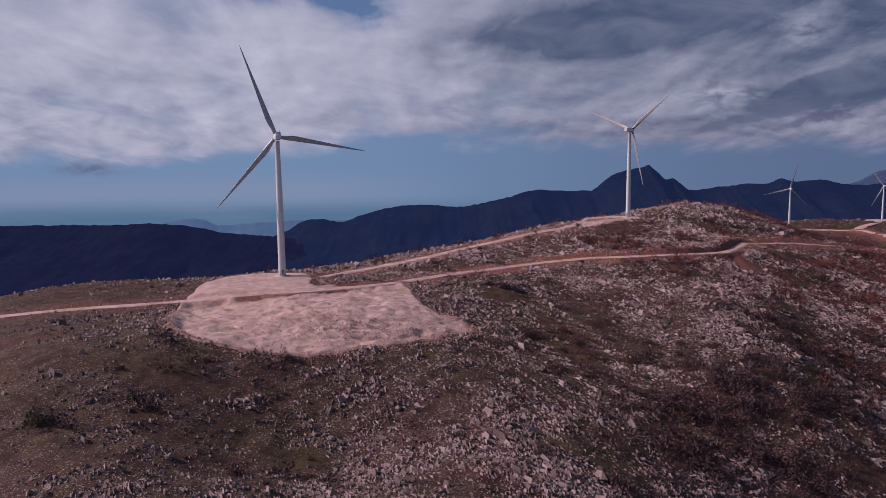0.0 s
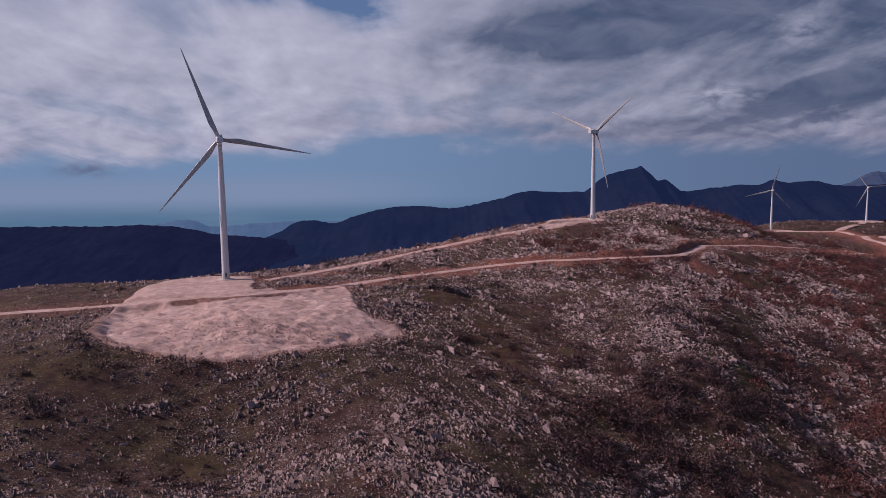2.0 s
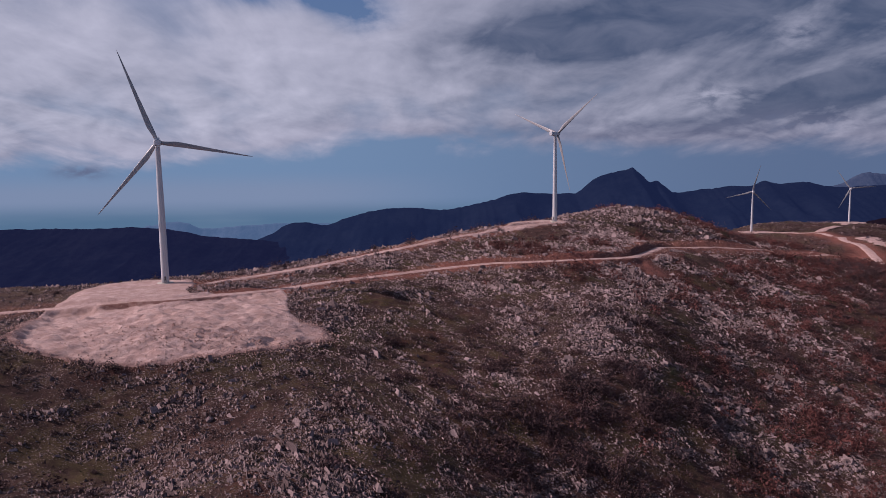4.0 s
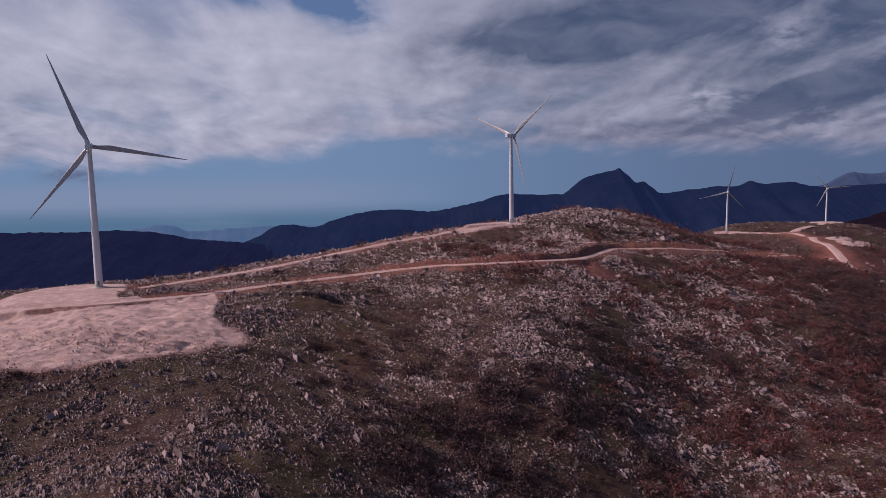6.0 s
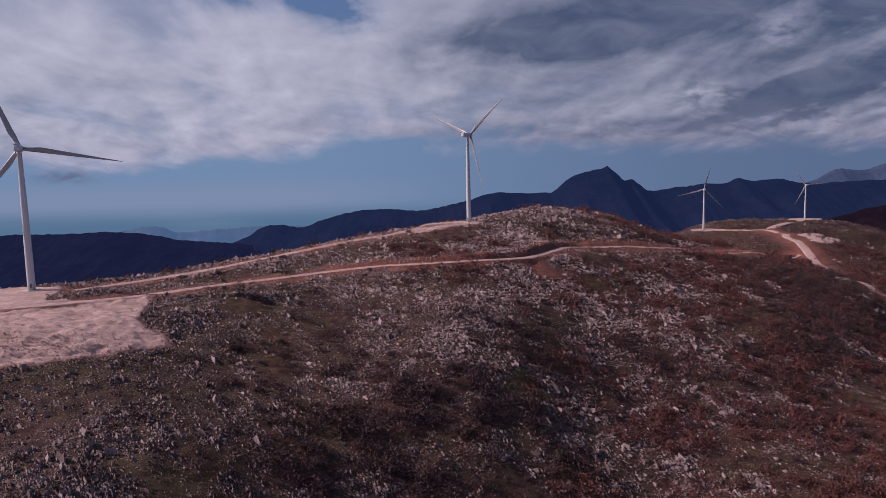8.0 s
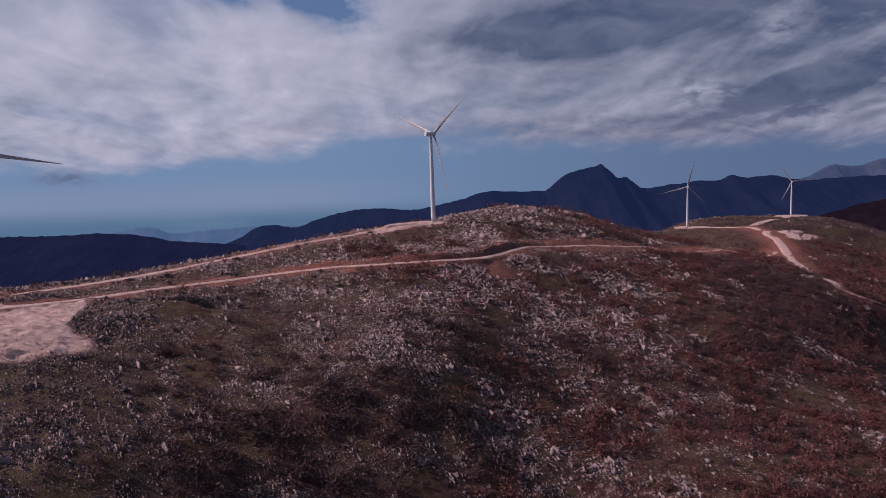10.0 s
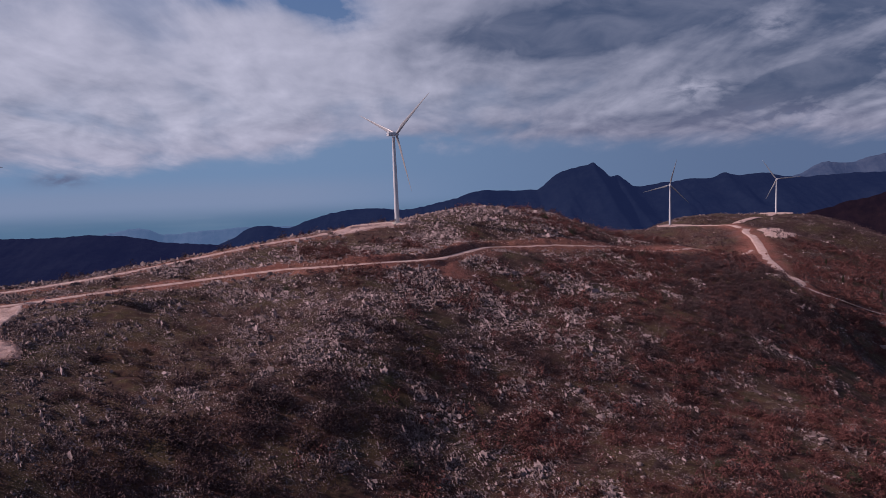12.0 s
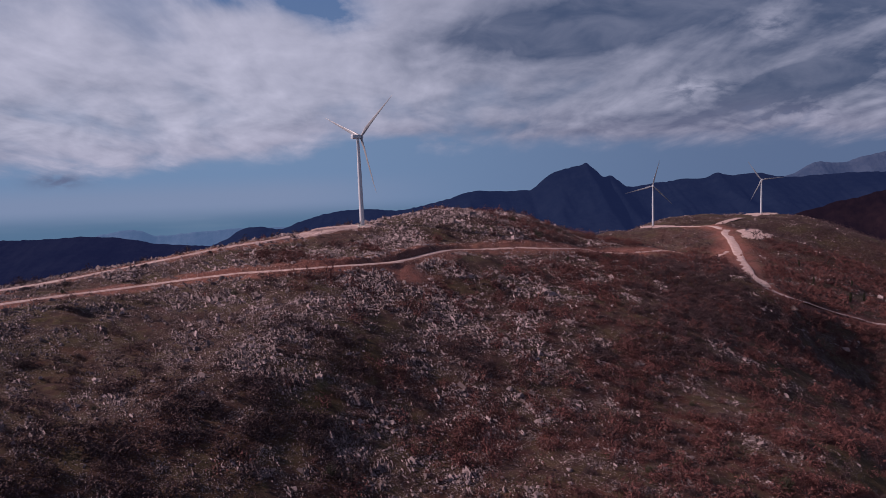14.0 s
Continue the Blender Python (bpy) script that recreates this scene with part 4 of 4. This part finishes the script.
for k, (x, y, s) in enumerate(SPOTS):
    ob = new("limestone_boulder", BOULDERS[k % 5])
    ob.matrix_basis = pose(x, y, ground_z(x, y) + 0.25 * s, rng.uniform(-10, 10), rng.uniform(-10, 10), rng.uniform(0, 360)) @ Matrix.Scale(s, 4)
    big = "large cracked pale limestone boulder among scrub" if s > 1.25 else "grey weathered limestone boulder on the slope"
    tagged(ob, big, "boulder", "boulders on the slope")

# ---------------------------------------------------------------- shrubs


def twig_cloud(rng, n, radius, height):
    """n small tufts of fine twigs that fill a lobed dome: one thin triangle each, turned at random."""
    a, lobe = rng.uniform(0, 2 * math.pi, n), rng.uniform(0, 6)
    up = rng.random(n)
    shell = rng.random(n) ** 0.45 * (0.85 + 0.22 * np.sin(a * 3 + lobe) + 0.12 * np.sin(a * 5 - lobe))
    out = np.stack([np.cos(a) * np.sqrt(1 - up * up), np.sin(a) * np.sqrt(1 - up * up), up], 1)
    mid = out * shell[:, None] * [radius, radius, height]
    long = radius * rng.uniform(0.11, 0.25, n) * min(1.5, max(0.5, math.sqrt(90 / n)))
    way = rng.normal(0, 1, (n, 3)) + out * 0.5
    way *= (long / np.linalg.norm(way, axis=1))[:, None]
    side = rng.normal(0, 1, (n, 3))
    side *= (long * 0.45 / np.linalg.norm(side, axis=1))[:, None]
    return np.stack([mid - way * 0.5 - side, mid - way * 0.5 + side, mid + way * 0.6], 1)


def tri_mesh(name, v, mat):
    return mesh_from(name, v.reshape(-1, 3), np.arange(v.shape[0] * 3).reshape(-1, 3), mat, smooth=False)


def stems_mesh(rng, radius, height):
    bm = bmesh.new()
    for k in range(7):
        a, r = rng.uniform(0, 2 * math.pi), rng.uniform(0.2, 0.75) * radius
        top = Vector((r * math.cos(a), r * math.sin(a), height * rng.uniform(0.55, 0.9)))
        knee = Vector((top.x * 0.35, top.y * 0.35, height * 0.35))
        last = None
        for p, w in ((Vector((0.06 * math.cos(a), 0.06 * math.sin(a), -0.25)), 0.075), (knee, 0.05), (top, 0.012)):
            ring = [bm.verts.new(p + Vector((w * math.cos(t), w * math.sin(t), 0))) for t in (0, 1.26, 2.51, 3.77, 5.03)]
            if last:
                for i in range(5):
                    bm.faces.new((last[i], last[(i + 1) % 5], ring[(i + 1) % 5], ring[i]))
            last = ring
        bm.faces.new(last)
    return bm


def shrub(name, rng, radius, height, n, mat, label, category):
    top = new(name)
    part("stems", stems_mesh(rng, radius, height), BARK, top, "thin dark woody stems")
    crown = new("crown", tri_mesh("crown", twig_cloud(rng, n, radius, height), mat))
    crown.parent = top
    return tagged(top, label, category)


KINDS = []
for k in range(4):
    KINDS.append(shrub("bare_shrub", rng, 1.5 + 0.25 * k, 1.7 + 0.15 * k, 800, TWIG, "leafless dark purple-brown shrub on stony ground", "shrub"))
for k in range(3):
    KINDS.append(shrub("russet_shrub", rng, 1.6 + 0.2 * k, 1.8 + 0.2 * k, 800, RUSSET, "leafless russet-brown shrub in the scrub", "shrub"))
for k in range(2):
    KINDS.append(shrub("evergreen_shrub", rng, 1.7 + 0.3 * k, 2.3 + 0.3 * k, 1100, GREEN, "dense dark green evergreen shrub", "shrub"))

PLACES = [(-121.0, 222.0, 7, 3.3), (-87.9, 279.7, 0, 1.6), (-59.3, 290.4, 1, 1.5), (40.8, 362.3, 2, 2.6), (-113.2, 262.5, 3, 1.2), (-105.3, 290.9, 0, 1.0), (-61.5, 246.3, 1, 1.2), (45.7, 311.7, 2, 1.2), (179.3, 396, 3, 2.0), (175.6, 362.3, 7, 1.9), (117.4, 307.8, 1, 1.9), (137.3, 324.9, 0, 2.0)]
PLACES += [(143.4, 413.4, 2, 1.4), (-4.9, 513.5, 3, 2.2), (-73.6, 491.8, 1, 1.6), (52, 371.8, 2, 2.0), (185, 307.5, 8, 2.0), (382.3, 335.1, 8, 2.3), (320.4, 331.7, 7, 1.7), (342, 347, 7, 1.4), (120.4, 332.1, 1, 2.1), (108.6, 325.2, 0, 1.6), (333.6, 726.1, 8, 2.6), (356.9, 743.7, 2, 3.0)]
PLACES += [(370.6, 419.7, 7, 1.6), (393, 699, 8, 2.4), (315.8, 766.8, 8, 2.6), (176.6, 414.1, 0, 1.9), (191.3, 415, 1, 1.7), (66, 470, 3, 1.5), (338, 735, 1, 2.6), (372, 752, 3, 2.4), (118, 668, 2, 2.2), (64, 560, 1, 1.4)]
more = np.stack([rng.uniform(-190, 470, 2600), rng.uniform(190, 830, 2600)], 1)
amount = scrub_amount(more[:, 0], more[:, 1])
more = more[off_roads(more[:, 0], more[:, 1], 3) & (rng.random(len(more)) < 0.06 + 0.22 * amount)][:215]
for x, y in more:
    s = scrub_amount(np.array([x]), np.array([y]))[0]
    kind = rng.integers(4, 7) if rng.random() < s * 0.8 else rng.integers(0, 4)
    if rng.random() < 0.12:
        kind = rng.integers(7, 9)
    PLACES.append((x, y, int(kind), rng.uniform(0.8, 2.0)))
first = set()
for x, y, k, s in PLACES:
    m = pose(x, y, ground_z(x, y) - 0.1, 0, 0, rng.uniform(0, 360))
    ob = KINDS[k] if k not in first else copy_thing(KINDS[k], m)
    first.add(k)
    ob.matrix_basis = m @ Matrix.Scale(s, 4)
    ob["group"] = "shrubs on the hillside"
for k, ob in enumerate(KINDS):
    if k not in first:
        ob.matrix_basis = pose(150 + 9 * k, 300, ground_z(150 + 9 * k, 300))


def scrub(name, count, limit, seed, tuft, twigs, mat, label, x0, x1, y0, y1, low=0.12, amount=scrub_amount):
    """Low leafless thicket as one mesh."""
    rng = np.random.default_rng(seed)
    x, y = rng.uniform(x0, x1, count), rng.uniform(y0, y1, count)
    keep = (rng.random(count) < np.clip(amount(x, y) - low, 0, 1)) & off_roads(x, y, 2)
    x, y = x[keep][:limit], y[keep][:limit]
    z = land(x, y)
    pool = [twig_cloud(rng, twigs, 0.85, 1.1) for _ in range(24)]
    parts = []
    for px, py, pz in zip(x, y, z):
        r = tuft * min(1.7, max(0.3, rng.lognormal(-0.22, 0.45)))
        a = rng.uniform(0, 6.28)
        c, s = math.cos(a), math.sin(a)
        v = pool[rng.integers(0, 24)]
        parts.append(np.stack([(v[..., 0] * c - v[..., 1] * s) * r + px, (v[..., 0] * s + v[..., 1] * c) * r + py, v[..., 2] * r + pz - 0.1], -1))
    tagged(new(name, tri_mesh(name, np.concatenate(parts), mat)), label, "scrub", kind="stuff")


scrub("russet_scrub", 60000, 6000, 31, 4.6, 100, RUSSET, "dense leafless russet scrub over the lower slope", 90, 640, 230, 900, 0.0, lambda x, y: scrub_amount(x, y) * (1 - 0.75 * thicket_amount(x, y)))
scrub("brown_scrub", 90000, 4600, 37, 4.0, 110, TWIG, "leafless purple-brown thickets in the hollows", -120, 640, 200, 900, 0.0, thicket_amount)


def far_amount(x, y):
    """Dark woods in the hollow beyond the valley track, thinner over the grassy rise."""
    return np.clip(0.75 * step(vnoise(x, y, 45, 49, 3), -0.25, 0.25) * (0.35 + 0.65 * step(x - 0.36 * y, 260, 380)) * (0.35 + 0.65 * step(y, 900, 1050)) + 0.06, 0, 1)


scrub("russet_thicket", 12000, 3200, 44, 5.2, 26, RUSSET, "russet leafless thicket beside the valley track", 540, 860, 640, 1050, 0.0, lambda x, y: 0.8 * step(vnoise(x, y, 24, 48, 3), -0.3, 0.1))
scrub("far_scrub", 60000, 9500, 43, 5.6, 15, TWIG, "far brown thicket on the hillside", 380, 1250, 640, 1700, 0.0, far_amount)


def grass_tufts():
    rng = np.random.default_rng(53)
    x, y = in_view_wedge(rng, 60000, 180, 560, 1.4)
    keep = off_roads(x, y, 1) & (rng.random(len(x)) < 0.55)
    x, y = x[keep][:15000], y[keep][:15000]
    z = land(x, y)
    n = 6
    a = rng.uniform(0, 6.28, (len(x), n))
    foot = np.stack([x[:, None] + rng.normal(0, 0.22, a.shape), y[:, None] + rng.normal(0, 0.22, a.shape), np.repeat(z[:, None], n, 1) - 0.05], -1)
    tip = foot + np.stack([np.cos(a) * 0.25, np.sin(a) * 0.25, rng.uniform(0.18, 0.5, a.shape)], -1)
    side = np.stack([-np.sin(a), np.cos(a), a * 0], -1) * 0.09
    v = np.stack([foot - side, foot + side, tip], 2).reshape(-1, 3, 3)
    tagged(new("dry_grass", tri_mesh("dry_grass", v, GRASS)), "thin olive-brown winter grass tufts", "grass", kind="stuff")


GRASS = mat_twig("winter_grass", (0.030, 0.024, 0.012, 1), (0.085, 0.070, 0.030, 1))
grass_tufts()

# ---------------------------------------------------------------- slim cypresses in the hollow


def cypress(rng):
    top = new("cypress")
    part("trunk", lathe([(0.22, -0.4), (0.16, 2.0), (0.05, 7.5)], 8), BARK, top)
    n = 1500
    h = rng.random(n) ** 0.8
    r = 1.05 * np.sin(np.clip(h * 0.93 + 0.07, 0, 1) * math.pi) ** 0.6 * np.sqrt(rng.random(n))
    a = rng.uniform(0, 6.28, n)
    c = np.stack([r * np.cos(a), r * np.sin(a), 0.6 + h * 8.2], 1)
    side = rng.normal(0, 0.16, (n, 3))
    crown = new("crown", tri_mesh("crown", np.stack([c - side, c + side, c + np.stack([np.cos(a) * 0.15, np.sin(a) * 0.15, np.full(n, 0.55)], 1)], 1), GREEN))
    crown.parent = top
    return tagged(top, "slim dark green cypress in the scrubby hollow", "tree", "cypresses in the hollow")


CYPRESS = cypress(rng)
for k, (x, y, s) in enumerate([(660.4, 773.7, 1.25), (647.2, 822.4, 1.0), (690, 800, 1.1), (705, 850, 0.9), (672, 905, 1.0)]):
    m = pose(x, y, ground_z(x, y), 0, 0, 70 * k)
    ob = CYPRESS if k == 0 else copy_thing(CYPRESS, m)
    ob.matrix_basis = m @ Matrix.Scale(s, 4)
